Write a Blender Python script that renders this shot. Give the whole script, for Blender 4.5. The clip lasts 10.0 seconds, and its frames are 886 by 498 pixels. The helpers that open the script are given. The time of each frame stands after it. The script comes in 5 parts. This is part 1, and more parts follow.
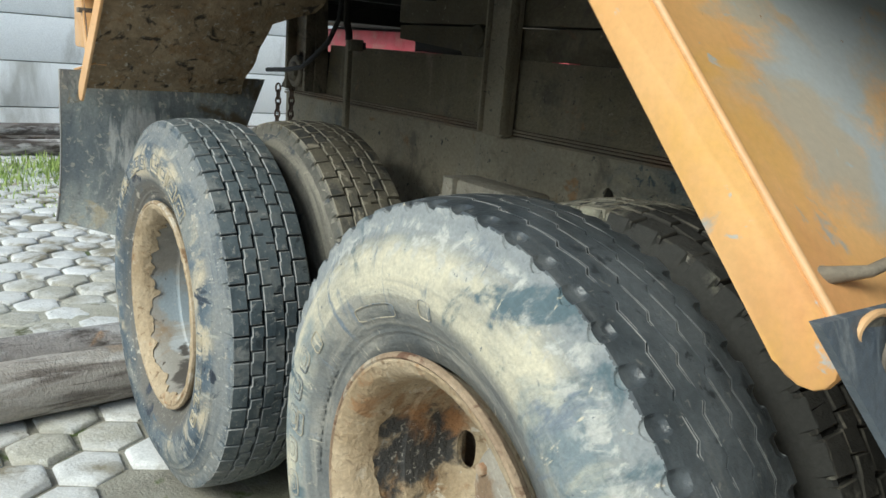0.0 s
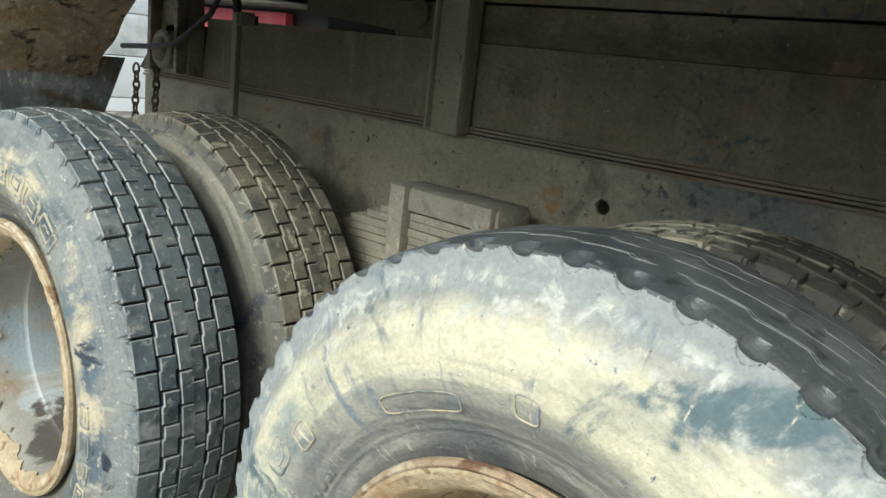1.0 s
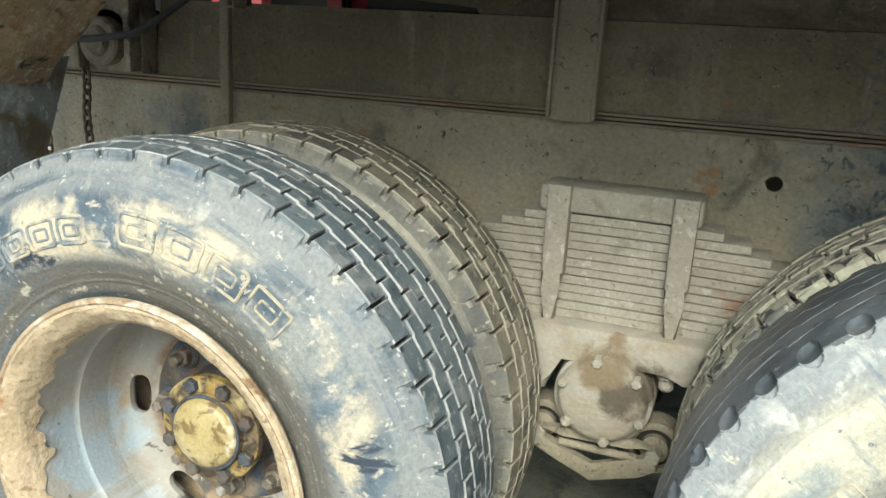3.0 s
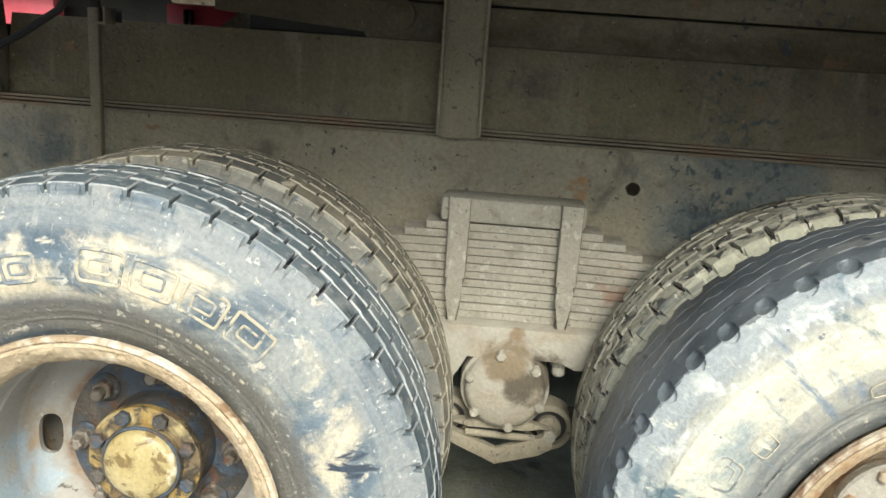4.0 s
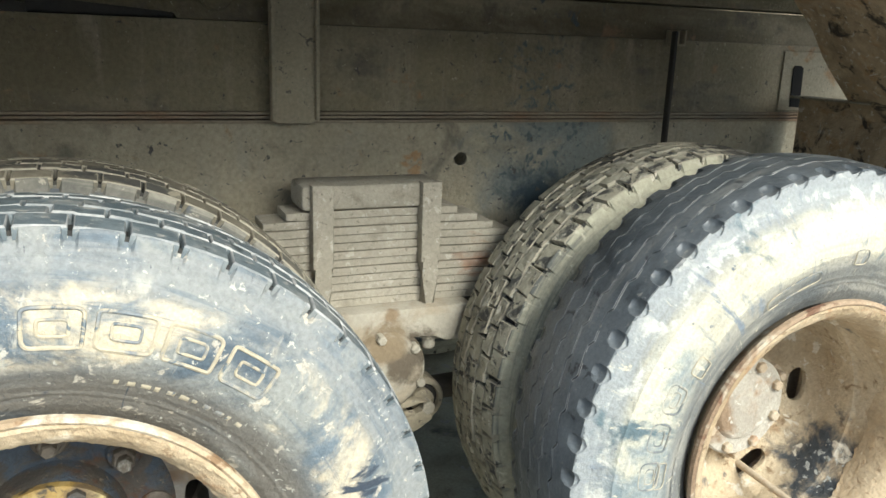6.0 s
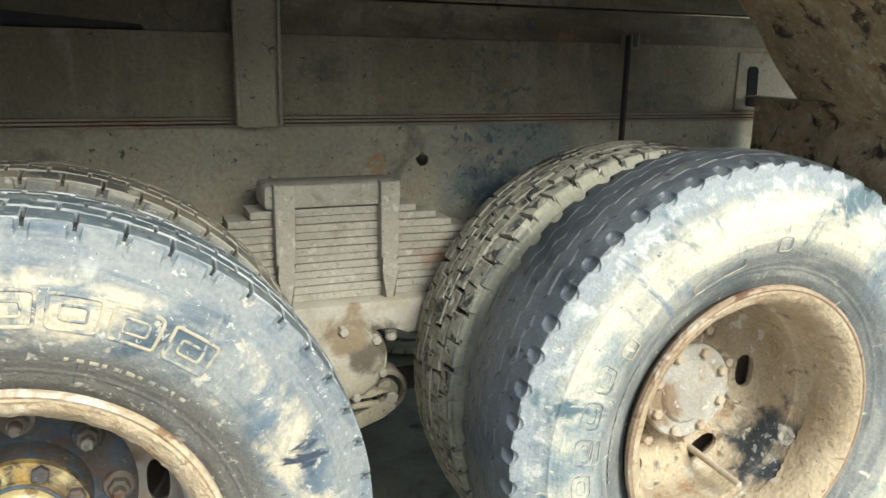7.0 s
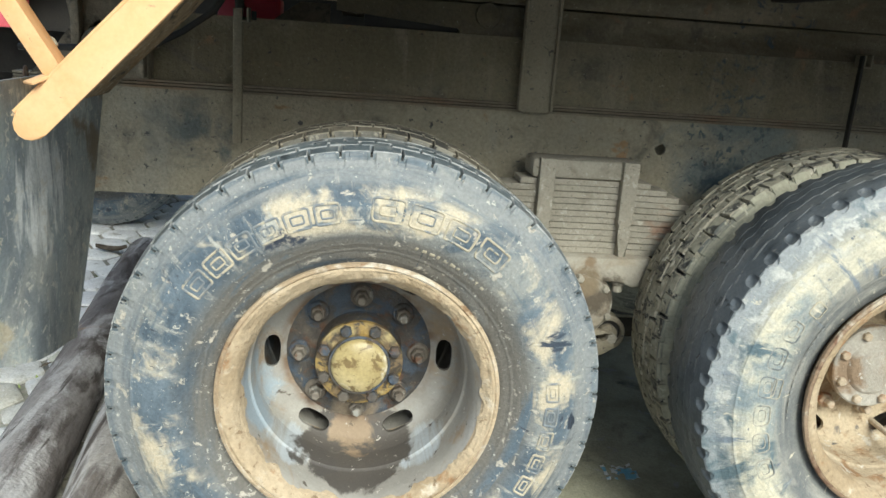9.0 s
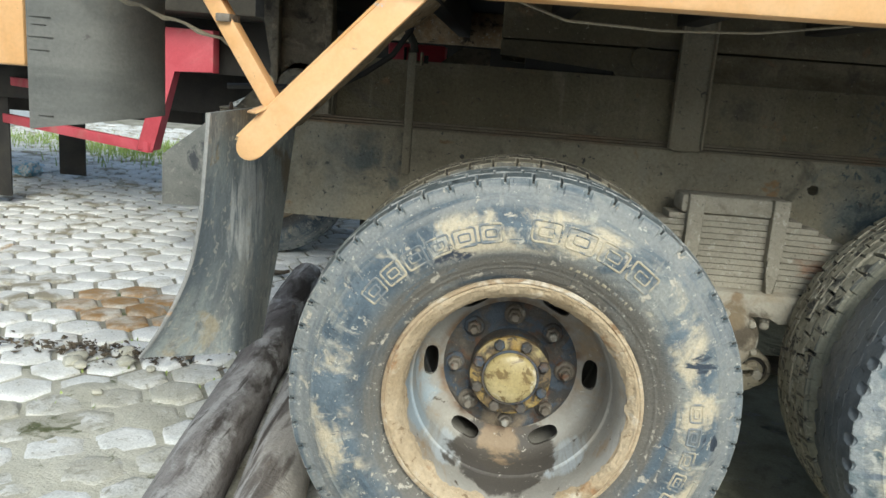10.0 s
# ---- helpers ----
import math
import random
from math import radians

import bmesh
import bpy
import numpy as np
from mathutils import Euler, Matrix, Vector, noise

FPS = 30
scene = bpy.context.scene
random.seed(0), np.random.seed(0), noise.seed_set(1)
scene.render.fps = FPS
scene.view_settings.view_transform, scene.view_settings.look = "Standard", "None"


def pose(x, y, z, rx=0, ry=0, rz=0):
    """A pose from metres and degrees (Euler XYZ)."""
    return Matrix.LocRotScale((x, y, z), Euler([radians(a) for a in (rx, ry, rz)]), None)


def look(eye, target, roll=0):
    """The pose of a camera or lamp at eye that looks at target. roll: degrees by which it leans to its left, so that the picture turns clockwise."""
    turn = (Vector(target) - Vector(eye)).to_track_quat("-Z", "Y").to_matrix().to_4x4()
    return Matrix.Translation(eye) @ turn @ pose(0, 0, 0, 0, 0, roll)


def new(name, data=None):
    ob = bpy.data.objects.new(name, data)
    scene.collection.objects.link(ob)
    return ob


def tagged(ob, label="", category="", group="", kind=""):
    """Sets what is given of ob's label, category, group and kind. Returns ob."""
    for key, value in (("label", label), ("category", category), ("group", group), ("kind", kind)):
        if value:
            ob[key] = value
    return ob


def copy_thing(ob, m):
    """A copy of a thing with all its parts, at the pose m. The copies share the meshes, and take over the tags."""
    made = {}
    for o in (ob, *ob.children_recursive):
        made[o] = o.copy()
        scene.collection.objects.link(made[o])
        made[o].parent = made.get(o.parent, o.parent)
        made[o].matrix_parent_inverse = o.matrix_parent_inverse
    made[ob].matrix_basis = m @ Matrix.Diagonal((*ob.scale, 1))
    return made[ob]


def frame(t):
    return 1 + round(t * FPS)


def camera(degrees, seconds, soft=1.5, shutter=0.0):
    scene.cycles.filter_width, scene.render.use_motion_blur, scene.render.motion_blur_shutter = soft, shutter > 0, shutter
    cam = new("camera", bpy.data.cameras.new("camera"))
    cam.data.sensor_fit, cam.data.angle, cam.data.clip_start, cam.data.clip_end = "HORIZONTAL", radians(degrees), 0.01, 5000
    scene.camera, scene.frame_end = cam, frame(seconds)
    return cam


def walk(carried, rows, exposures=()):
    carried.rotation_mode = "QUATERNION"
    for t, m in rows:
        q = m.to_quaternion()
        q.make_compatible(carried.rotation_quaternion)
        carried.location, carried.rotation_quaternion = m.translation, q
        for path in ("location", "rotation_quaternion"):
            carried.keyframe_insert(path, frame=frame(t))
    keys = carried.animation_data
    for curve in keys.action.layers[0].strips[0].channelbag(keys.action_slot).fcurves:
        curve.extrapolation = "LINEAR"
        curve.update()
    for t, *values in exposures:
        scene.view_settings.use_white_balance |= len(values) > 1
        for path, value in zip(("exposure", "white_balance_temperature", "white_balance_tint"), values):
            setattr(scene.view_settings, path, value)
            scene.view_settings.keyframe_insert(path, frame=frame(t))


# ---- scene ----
cam = camera(58.5, 10.0)
METRES, EYE, TILT, LEAN, TURN = 3.25, 1.31, 0.0, 0.0, 53.8
ROWS = [
    (0.0, 0.0, 0.0, 0.0, 1.11, -13.8, -4.54),
    (0.5, -0.0361, 0.0497, -0.0035, -5.13, -13.54, -5.85),
    (1.0, -0.0866, 0.1308, -0.0121, -11.59, -13.59, -6.23),
    (1.5, -0.1462, 0.1683, -0.0167, -18.09, -15.14, -5.92),
    (2.0, -0.2202, 0.1906, -0.0138, -23.88, -16.5, -5.12),
    (2.5, -0.2736, 0.239, -0.0215, -28.61, -15.92, -3.39),
    (2.7, -0.2966, 0.271, -0.0203, -30.05, -15.32, -3.19),
    (3.8, -0.39, 0.3253, -0.0127, -46.8, -13.85, -4.15),
    (4.0, -0.4065, 0.3342, -0.009, -49.58, -13.65, -4.05),
    (4.5, -0.4146, 0.3849, -0.0131, -54.47, -12.29, -3.38),
    (5.0, -0.4174, 0.4344, -0.0087, -60.22, -12.91, -2.65),
    (5.5, -0.4367, 0.4581, -0.0108, -68.39, -14.05, -2.44),
    (6.0, -0.4657, 0.4691, -0.0074, -76.43, -14.67, -2.1),
    (6.2, -0.4695, 0.469, -0.0077, -78.34, -14.32, -1.6),
    (7.3, -0.4946, 0.414, -0.0096, -74.29, -14.02, -1.5),
    (7.5, -0.5031, 0.4089, -0.0096, -73.02, -14.58, -2.0),
    (8.0, -0.5645, 0.4149, -0.0059, -69.84, -15.5, -2.81),
    (8.5, -0.6181, 0.4176, -0.0063, -64.68, -15.29, -3.84),
    (9.0, -0.6399, 0.3966, -0.0031, -59.6, -15.05, -4.13),
    (9.5, -0.658, 0.3692, -0.0127, -55.57, -14.29, -3.9),
    (10.0, -0.6911, 0.3787, -0.0099, -49.5, -12.48, -4.27),
]
walk(cam, [(t, pose(0, 0, EYE, TILT, LEAN, TURN) @ pose(METRES * x, METRES * y, METRES * z, 90 + pitch, roll, yaw)) for t, x, y, z, yaw, pitch, roll in ROWS],
     exposures=[(0.0, -0.12, 6300, -1), (1.0, 0.20, 6480, -2), (2.0, 0.30, 6520, -2), (2.5, 0.44, 6540, -2), (4.0, 0.66, 6590, 2), (6.0, 0.70, 6540, 2), (7.5, 0.48, 6420, 0), (9.0, 0.30, 6390, 0), (10.0, 0.02, 6420, 0)])

# ---- daylight: bright overcast, softened sun from the open side ----
world = bpy.data.worlds.new("sky")
scene.world = world
world.use_nodes = True
wn = world.node_tree.nodes
sky = wn.new("ShaderNodeTexSky")
sky.sky_type, sky.sun_disc = "NISHITA", False
sky.sun_elevation, sky.sun_rotation = radians(37), radians(167)
sky.dust_density, sky.air_density = 2.0, 1.0
wn["Background"].inputs["Strength"].default_value = 0.162
world.node_tree.links.new(sky.outputs["Color"], wn["Background"].inputs["Color"])
sun = new("sun", bpy.data.lights.new("sun", "SUN"))
sun.data.energy, sun.data.angle, sun.data.color = 3.0, radians(28), (1.0, 0.98, 0.95)
sun.matrix_world = look((1.6, -7.1, 5.5), (0, 0, 0))


# ---- materials ----
def surface(name, dark, light, rough=0.8, metal=0.0, scale=4.0, grain=120.0, bump=0.25, patches=(), stretch=(1, 1, 1), vary=0.0, ring=None, speck=(0.84, 1.13)):
    """A weathered surface: two tones, patches (colour, scale, threshold, softness, stretch), grain and relief."""
    m = bpy.data.materials.new(name)
    m.use_nodes = True
    nodes, links = m.node_tree.nodes, m.node_tree.links
    shader = nodes["Principled BSDF"]
    shader.inputs["Metallic"].default_value = metal
    coord = nodes.new("ShaderNodeTexCoord")
    info = nodes.new("ShaderNodeObjectInfo")
    shift = nodes.new("ShaderNodeVectorMath")
    shift.operation = "MULTIPLY_ADD"
    links.new(info.outputs["Random"], shift.inputs[0])
    shift.inputs[1].default_value = (vary, vary, vary)
    links.new(coord.outputs["Object"], shift.inputs[2])

    def wheelwise():
        """Round the wheel in x and z (0.4 m circle), outwards in y, for streaks along or across the tyre."""
        flat = nodes.new("ShaderNodeVectorMath")
        flat.operation = "MULTIPLY"
        flat.inputs[1].default_value = (1, 0, 1)
        links.new(coord.outputs["Object"], flat.inputs[0])
        unit, length, out, both = (nodes.new("ShaderNodeVectorMath") for _ in range(4))
        unit.operation, length.operation, out.operation, both.operation = "NORMALIZE", "LENGTH", "MULTIPLY_ADD", "MULTIPLY_ADD"
        links.new(flat.outputs[0], unit.inputs[0]), links.new(flat.outputs[0], length.inputs[0])
        links.new(length.outputs["Value"], out.inputs[0])
        out.inputs[1].default_value = (0, 1, 0)
        links.new(shift.outputs[0], both.inputs[0])
        both.inputs[1].default_value = (0, 0.5, 0)
        links.new(both.outputs[0], out.inputs[2])
        scaled = nodes.new("ShaderNodeVectorMath")
        scaled.operation = "MULTIPLY_ADD"
        links.new(unit.outputs[0], scaled.inputs[0])
        scaled.inputs[1].default_value = (0.4, 0.4, 0.4)
        links.new(out.outputs[0], scaled.inputs[2])
        both.inputs[2].default_value = (0, 0, 0)
        return scaled.outputs[0]

    def cloud(size, detail=6.0, squeeze=(1, 1, 1), distort=0.3, offset=0.0):
        place = nodes.new("ShaderNodeMapping")
        place.inputs["Scale"].default_value = squeeze[:3]
        place.inputs["Location"].default_value = (offset, offset * 0.7, offset * 1.3)
        links.new(wheelwise() if len(squeeze) > 3 else shift.outputs[0], place.inputs["Vector"])
        n = nodes.new("ShaderNodeTexNoise")
        n.inputs["Scale"].default_value, n.inputs["Detail"].default_value, n.inputs["Roughness"].default_value, n.inputs["Distortion"].default_value = size, detail, 0.62, distort
        links.new(place.outputs[0], n.inputs["Vector"])
        return n.outputs["Fac"]

    def ramp(value, lo, hi):
        r = nodes.new("ShaderNodeMapRange")
        r.interpolation_type = "SMOOTHSTEP"
        r.inputs["From Min"].default_value, r.inputs["From Max"].default_value = lo, hi
        links.new(value, r.inputs["Value"])
        return r.outputs["Result"]

    def mix(fac, a, b, kind="MIX"):
        x = nodes.new("ShaderNodeMix")
        x.data_type, x.blend_type = "RGBA", kind
        for socket, value in ((x.inputs["Factor"], fac), (x.inputs["A"], a), (x.inputs["B"], b)):
            if isinstance(value, bpy.types.NodeSocket):
                links.new(value, socket)
            elif isinstance(value, tuple):
                socket.default_value = (*value, 1)
            else:
                socket.default_value = value
        return x.outputs["Result"]

    def times(a, b):
        x = nodes.new("ShaderNodeMath")
        x.operation = "MULTIPLY"
        links.new(a, x.inputs[0]), links.new(b, x.inputs[1])
        return x.outputs[0]

    base = cloud(scale, squeeze=stretch)
    colour = mix(ramp(base, 0.34, 0.66), dark, light)
    radius = None
    if ring or any(len(p) > 5 for p in patches):
        flat = nodes.new("ShaderNodeVectorMath")
        flat.operation = "MULTIPLY"
        flat.inputs[1].default_value = (1, 0, 1)
        links.new(coord.outputs["Object"], flat.inputs[0])
        length = nodes.new("ShaderNodeVectorMath")
        length.operation = "LENGTH"
        links.new(flat.outputs[0], length.inputs[0])
        radius = length.outputs["Value"]
    for k, (tint, size, threshold, soft, squeeze, *band) in enumerate(patches):
        field = cloud(size, 8.0, squeeze, 0.5, 3.7 * (k + 1))
        if band and len(band[0]) == 5:
            *centre, inner, outer = band[0]
            away = nodes.new("ShaderNodeVectorMath")
            away.operation = "DISTANCE"
            links.new(coord.outputs["Object"], away.inputs[0])
            away.inputs[1].default_value = centre
            grown = nodes.new("ShaderNodeMath")
            grown.operation = "MULTIPLY_ADD"
            links.new(ramp(away.outputs["Value"], outer, inner), grown.inputs[0])
            grown.inputs[1].default_value = 0.6
            links.new(field, grown.inputs[2])
            fac = ramp(grown.outputs[0], threshold + 0.6 - soft, threshold + 0.6 + soft)
        else:
            fac = ramp(field, threshold - soft, threshold + soft)
        if band and len(band[0]) == 4:
            a, b, c, d = band[0]
            fac = times(times(fac, ramp(radius, a, b)), ramp(radius, d, c))
        colour = mix(fac, colour, tint)
    fine = cloud(grain, 4.0, (1, 1, 1), 0.0, 9.1)
    shade = nodes.new("ShaderNodeMapRange")
    shade.inputs["From Min"].default_value, shade.inputs["From Max"].default_value = 0.3, 0.7
    shade.inputs["To Min"].default_value, shade.inputs["To Max"].default_value = speck
    links.new(fine, shade.inputs["Value"])
    colour = mix(1.0, colour, shade.outputs["Result"], "MULTIPLY")
    links.new(colour, shader.inputs["Base Color"])
    gloss = nodes.new("ShaderNodeMapRange")
    gloss.inputs["To Min"].default_value, gloss.inputs["To Max"].default_value = max(0.05, rough - 0.12), min(1.0, rough + 0.12)
    links.new(base, gloss.inputs["Value"])
    links.new(gloss.outputs["Result"], shader.inputs["Roughness"])
    if bump:
        total = nodes.new("ShaderNodeMath")
        total.operation = "MULTIPLY_ADD"
        links.new(cloud(grain * 0.25, 5.0, (1, 1, 1), 0.0, 5.3), total.inputs[0])
        total.inputs[1].default_value = 1.6
        links.new(fine, total.inputs[2])
        b = nodes.new("ShaderNodeBump")
        b.inputs["Strength"].default_value, b.inputs["Distance"].default_value = bump, 0.006
        links.new(total.outputs[0], b.inputs["Height"])
        links.new(b.outputs["Normal"], shader.inputs["Normal"])
    return m


ALL = (1, 1, 1)
CREAM, TAN, RUST = (0.62, 0.54, 0.38), (0.42, 0.30, 0.16), (0.26, 0.12, 0.05)
ALONG, ACROSS = (0.35, 3.0, 0.35, 1), (2.6, 0.5, 2.6, 1)
rubber_blue = surface("dusty_blue_rubber", (0.048, 0.072, 0.096), (0.142, 0.180, 0.210), 0.6, scale=5, grain=150, bump=0.4, speck=(0.82, 1.14), patches=[
    ((0.25, 0.258, 0.24), 6, 0.555, 0.06, ALL), ((0.235, 0.245, 0.24), 9, 0.44, 0.14, ALONG, (0.455, 0.485, 0.6, 0.7)), ((0.155, 0.145, 0.125), 6, 0.40, 0.12, ALONG, (0.28, 0.30, 0.345, 0.40)),
    ((0.53, 0.46, 0.335), 6, 0.575, 0.055, ALL, (0.36, 0.39, 0.45, 0.485)), ((0.40, 0.39, 0.34), 14, 0.62, 0.05, ACROSS, (0.36, 0.40, 0.47, 0.50)), ((0.10, 0.135, 0.165), 11, 0.60, 0.05, ALONG, (0.33, 0.36, 0.46, 0.5)),
    ((0.52, 0.455, 0.33), 16, 0.47, 0.09, (1.4, 1, 0.8), (0.045, -0.145, 0.435, 0.015, 0.085)), ((0.48, 0.42, 0.305), 20, 0.52, 0.08, (1, 1, 1.4), (0.41, -0.145, -0.02, 0.015, 0.10)), ((0.46, 0.42, 0.345), 30, 0.635, 0.03, ALL), ((0.46, 0.45, 0.39), 90, 0.64, 0.03, ALL), ((0.035, 0.045, 0.065), 9, 0.645, 0.03, ALL), ((0.05, 0.06, 0.075), 45, 0.68, 0.02, ACROSS), ((0.028, 0.038, 0.055), 34, 0.44, 0.05, (2, 1, 0.6), (0.46, -0.13, -0.04, 0.004, 0.052)), ((0.032, 0.045, 0.065), 24, 0.45, 0.06, (0.7, 1, 2.2), (0.412, -0.14, 0.150, 0.012, 0.085))], vary=0)
rubber_cream = surface("mud_coated_rubber", (0.13, 0.14, 0.14), (0.235, 0.235, 0.215), 0.75, scale=6, grain=150, bump=0.4, speck=(0.85, 1.12), patches=[
    ((0.62, 0.572, 0.43), 3.5, 0.39, 0.14, (1.2, 1.6, 1.2, 1), (0.36, 0.405, 0.458, 0.505)), ((0.20, 0.245, 0.26), 5, 0.57, 0.09, ALL, (0.34, 0.39, 0.6, 0.7)), ((0.32, 0.31, 0.27), 12, 0.56, 0.08, ALONG, (0.30, 0.32, 0.38, 0.44)),
    ((0.30, 0.32, 0.32), 12, 0.42, 0.14, ALONG, (0.46, 0.495, 0.6, 0.7)), ((0.50, 0.50, 0.46), 26, 0.555, 0.07, (1.6, 1.0, 1.6, 1), (0.43, 0.48, 0.6, 0.7)), ((0.19, 0.225, 0.26), 11, 0.62, 0.06, ACROSS, (0.33, 0.36, 0.6, 0.7)), ((0.27, 0.29, 0.295), 16, 0.42, 0.14, ALL, (0.497, 0.515, 0.7, 0.8)),
    ((0.10, 0.145, 0.165), 7, 0.59, 0.05, (1.3, 0.8, 1.3, 1), (0.36, 0.39, 0.6, 0.7)), ((0.58, 0.53, 0.41), 30, 0.655, 0.04, (2.0, 0.7, 2.0, 1)), ((0.15, 0.17, 0.19), 60, 0.67, 0.03, ALL), ((0.10, 0.125, 0.16), 9, 0.68, 0.03, ALL)], vary=0)
rubber_dull = surface("dull_brown_dusty_rubber", (0.10, 0.10, 0.09), (0.20, 0.19, 0.16), 0.85, patches=[((0.27, 0.255, 0.21), 8, 0.56, 0.08, ALONG), ((0.08, 0.09, 0.10), 9, 0.6, 0.06, ALL), ((0.33, 0.31, 0.25), 50, 0.64, 0.03, ALL)], vary=3)
# last patch: grease and shade put into the colour, upper front of inner tyre
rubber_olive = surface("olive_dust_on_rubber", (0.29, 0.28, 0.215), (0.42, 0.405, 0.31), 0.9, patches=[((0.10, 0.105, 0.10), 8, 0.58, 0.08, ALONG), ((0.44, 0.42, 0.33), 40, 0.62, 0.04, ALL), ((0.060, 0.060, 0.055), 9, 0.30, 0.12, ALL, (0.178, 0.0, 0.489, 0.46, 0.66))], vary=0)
tread_blue = surface("worn_blue_tread", (0.062, 0.081, 0.092), (0.135, 0.163, 0.174), 0.42, patches=[((0.22, 0.23, 0.22), 10, 0.58, 0.10, ALL), ((0.27, 0.27, 0.25), 60, 0.61, 0.05, ALL), ((0.04, 0.05, 0.055), 24, 0.63, 0.04, ALL)], vary=3)
tread_dark = surface("smooth_dark_tread", (0.058, 0.068, 0.076), (0.132, 0.147, 0.158), 0.34, patches=[((0.16, 0.165, 0.16), 9, 0.62, 0.12, ALONG), ((0.2, 0.2, 0.185), 60, 0.65, 0.04, ALL), ((0.04, 0.045, 0.05), 30, 0.63, 0.04, ALL)], vary=3)
tread_mud = surface("muddy_brown_tread", (0.13, 0.115, 0.085), (0.24, 0.215, 0.16), 0.9, patches=[((0.06, 0.06, 0.055), 10, 0.56, 0.1, ALL), ((0.32, 0.29, 0.22), 34, 0.61, 0.05, ALL)], vary=3)
# last patch repeats that painted shade and grease on the tread
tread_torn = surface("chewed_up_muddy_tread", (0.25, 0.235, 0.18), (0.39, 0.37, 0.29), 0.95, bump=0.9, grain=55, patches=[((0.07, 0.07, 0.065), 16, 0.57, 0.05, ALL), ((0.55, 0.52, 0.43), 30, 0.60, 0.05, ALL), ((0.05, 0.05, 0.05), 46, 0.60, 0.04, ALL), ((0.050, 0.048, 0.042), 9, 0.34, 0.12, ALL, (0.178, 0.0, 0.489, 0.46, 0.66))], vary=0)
groove_black = surface("tread_groove_rubber", (0.02, 0.021, 0.022), (0.05, 0.048, 0.042), 0.9)
letter_mud = surface("dried_mud_letters", (0.42, 0.37, 0.27), (0.56, 0.49, 0.36), 0.95, patches=[((0.2, 0.22, 0.23), 14, 0.53, 0.06, ALL), ((0.13, 0.16, 0.18), 40, 0.60, 0.04, ALL)])
letter_grey = surface("grey_dusted_lettering", (0.30, 0.29, 0.25), (0.46, 0.43, 0.35), 0.85, patches=[((0.16, 0.175, 0.18), 20, 0.55, 0.06, ALL)])
rim_mud = surface("mud_caked_rim", (0.37, 0.275, 0.165), (0.52, 0.415, 0.28), 0.95, bump=0.7, grain=90, patches=[((0.34, 0.20, 0.10), 11, 0.62, 0.06, ALL), ((0.58, 0.50, 0.38), 14, 0.64, 0.06, ALL), ((0.28, 0.20, 0.12), 45, 0.62, 0.03, ALL), ((0.20, 0.15, 0.10), 10, 0.68, 0.04, ALL)], vary=3)
rim_grey = surface("worn_grey_wheel_paint", (0.27, 0.25, 0.215), (0.38, 0.36, 0.315), 0.6, scale=3, speck=(0.93, 1.06), patches=[((0.34, 0.325, 0.295), 5, 0.55, 0.1, ALL), ((0.32, 0.23, 0.14), 6, 0.62, 0.08, ALL),
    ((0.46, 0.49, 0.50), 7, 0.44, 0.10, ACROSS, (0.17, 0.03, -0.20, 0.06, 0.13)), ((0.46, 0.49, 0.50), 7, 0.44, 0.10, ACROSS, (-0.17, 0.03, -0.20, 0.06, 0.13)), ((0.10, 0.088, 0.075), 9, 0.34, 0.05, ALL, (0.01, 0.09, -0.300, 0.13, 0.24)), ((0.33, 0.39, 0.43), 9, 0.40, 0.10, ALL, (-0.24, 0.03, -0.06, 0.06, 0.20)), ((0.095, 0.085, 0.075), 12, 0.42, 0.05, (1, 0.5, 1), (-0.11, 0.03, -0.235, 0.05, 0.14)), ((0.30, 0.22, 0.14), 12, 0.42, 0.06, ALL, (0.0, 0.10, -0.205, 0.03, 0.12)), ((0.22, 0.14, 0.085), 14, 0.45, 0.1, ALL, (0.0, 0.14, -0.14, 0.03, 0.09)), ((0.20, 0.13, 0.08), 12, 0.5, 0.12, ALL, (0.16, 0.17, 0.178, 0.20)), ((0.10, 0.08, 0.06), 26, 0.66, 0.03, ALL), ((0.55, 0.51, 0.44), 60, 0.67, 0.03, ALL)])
rim_rust = surface("rusty_rim_lip", (0.36, 0.265, 0.165), (0.54, 0.43, 0.29), 0.85, bump=0.6, patches=[((0.24, 0.15, 0.08), 14, 0.62, 0.05, ALL), ((0.6, 0.53, 0.42), 16, 0.6, 0.08, ALL)])
rim_brown = surface("dark_rusty_rim_lip", (0.26, 0.175, 0.11), (0.40, 0.30, 0.20), 0.85, bump=0.6, patches=[((0.16, 0.085, 0.05), 14, 0.60, 0.05, ALL), ((0.46, 0.39, 0.29), 16, 0.63, 0.06, ALL)])
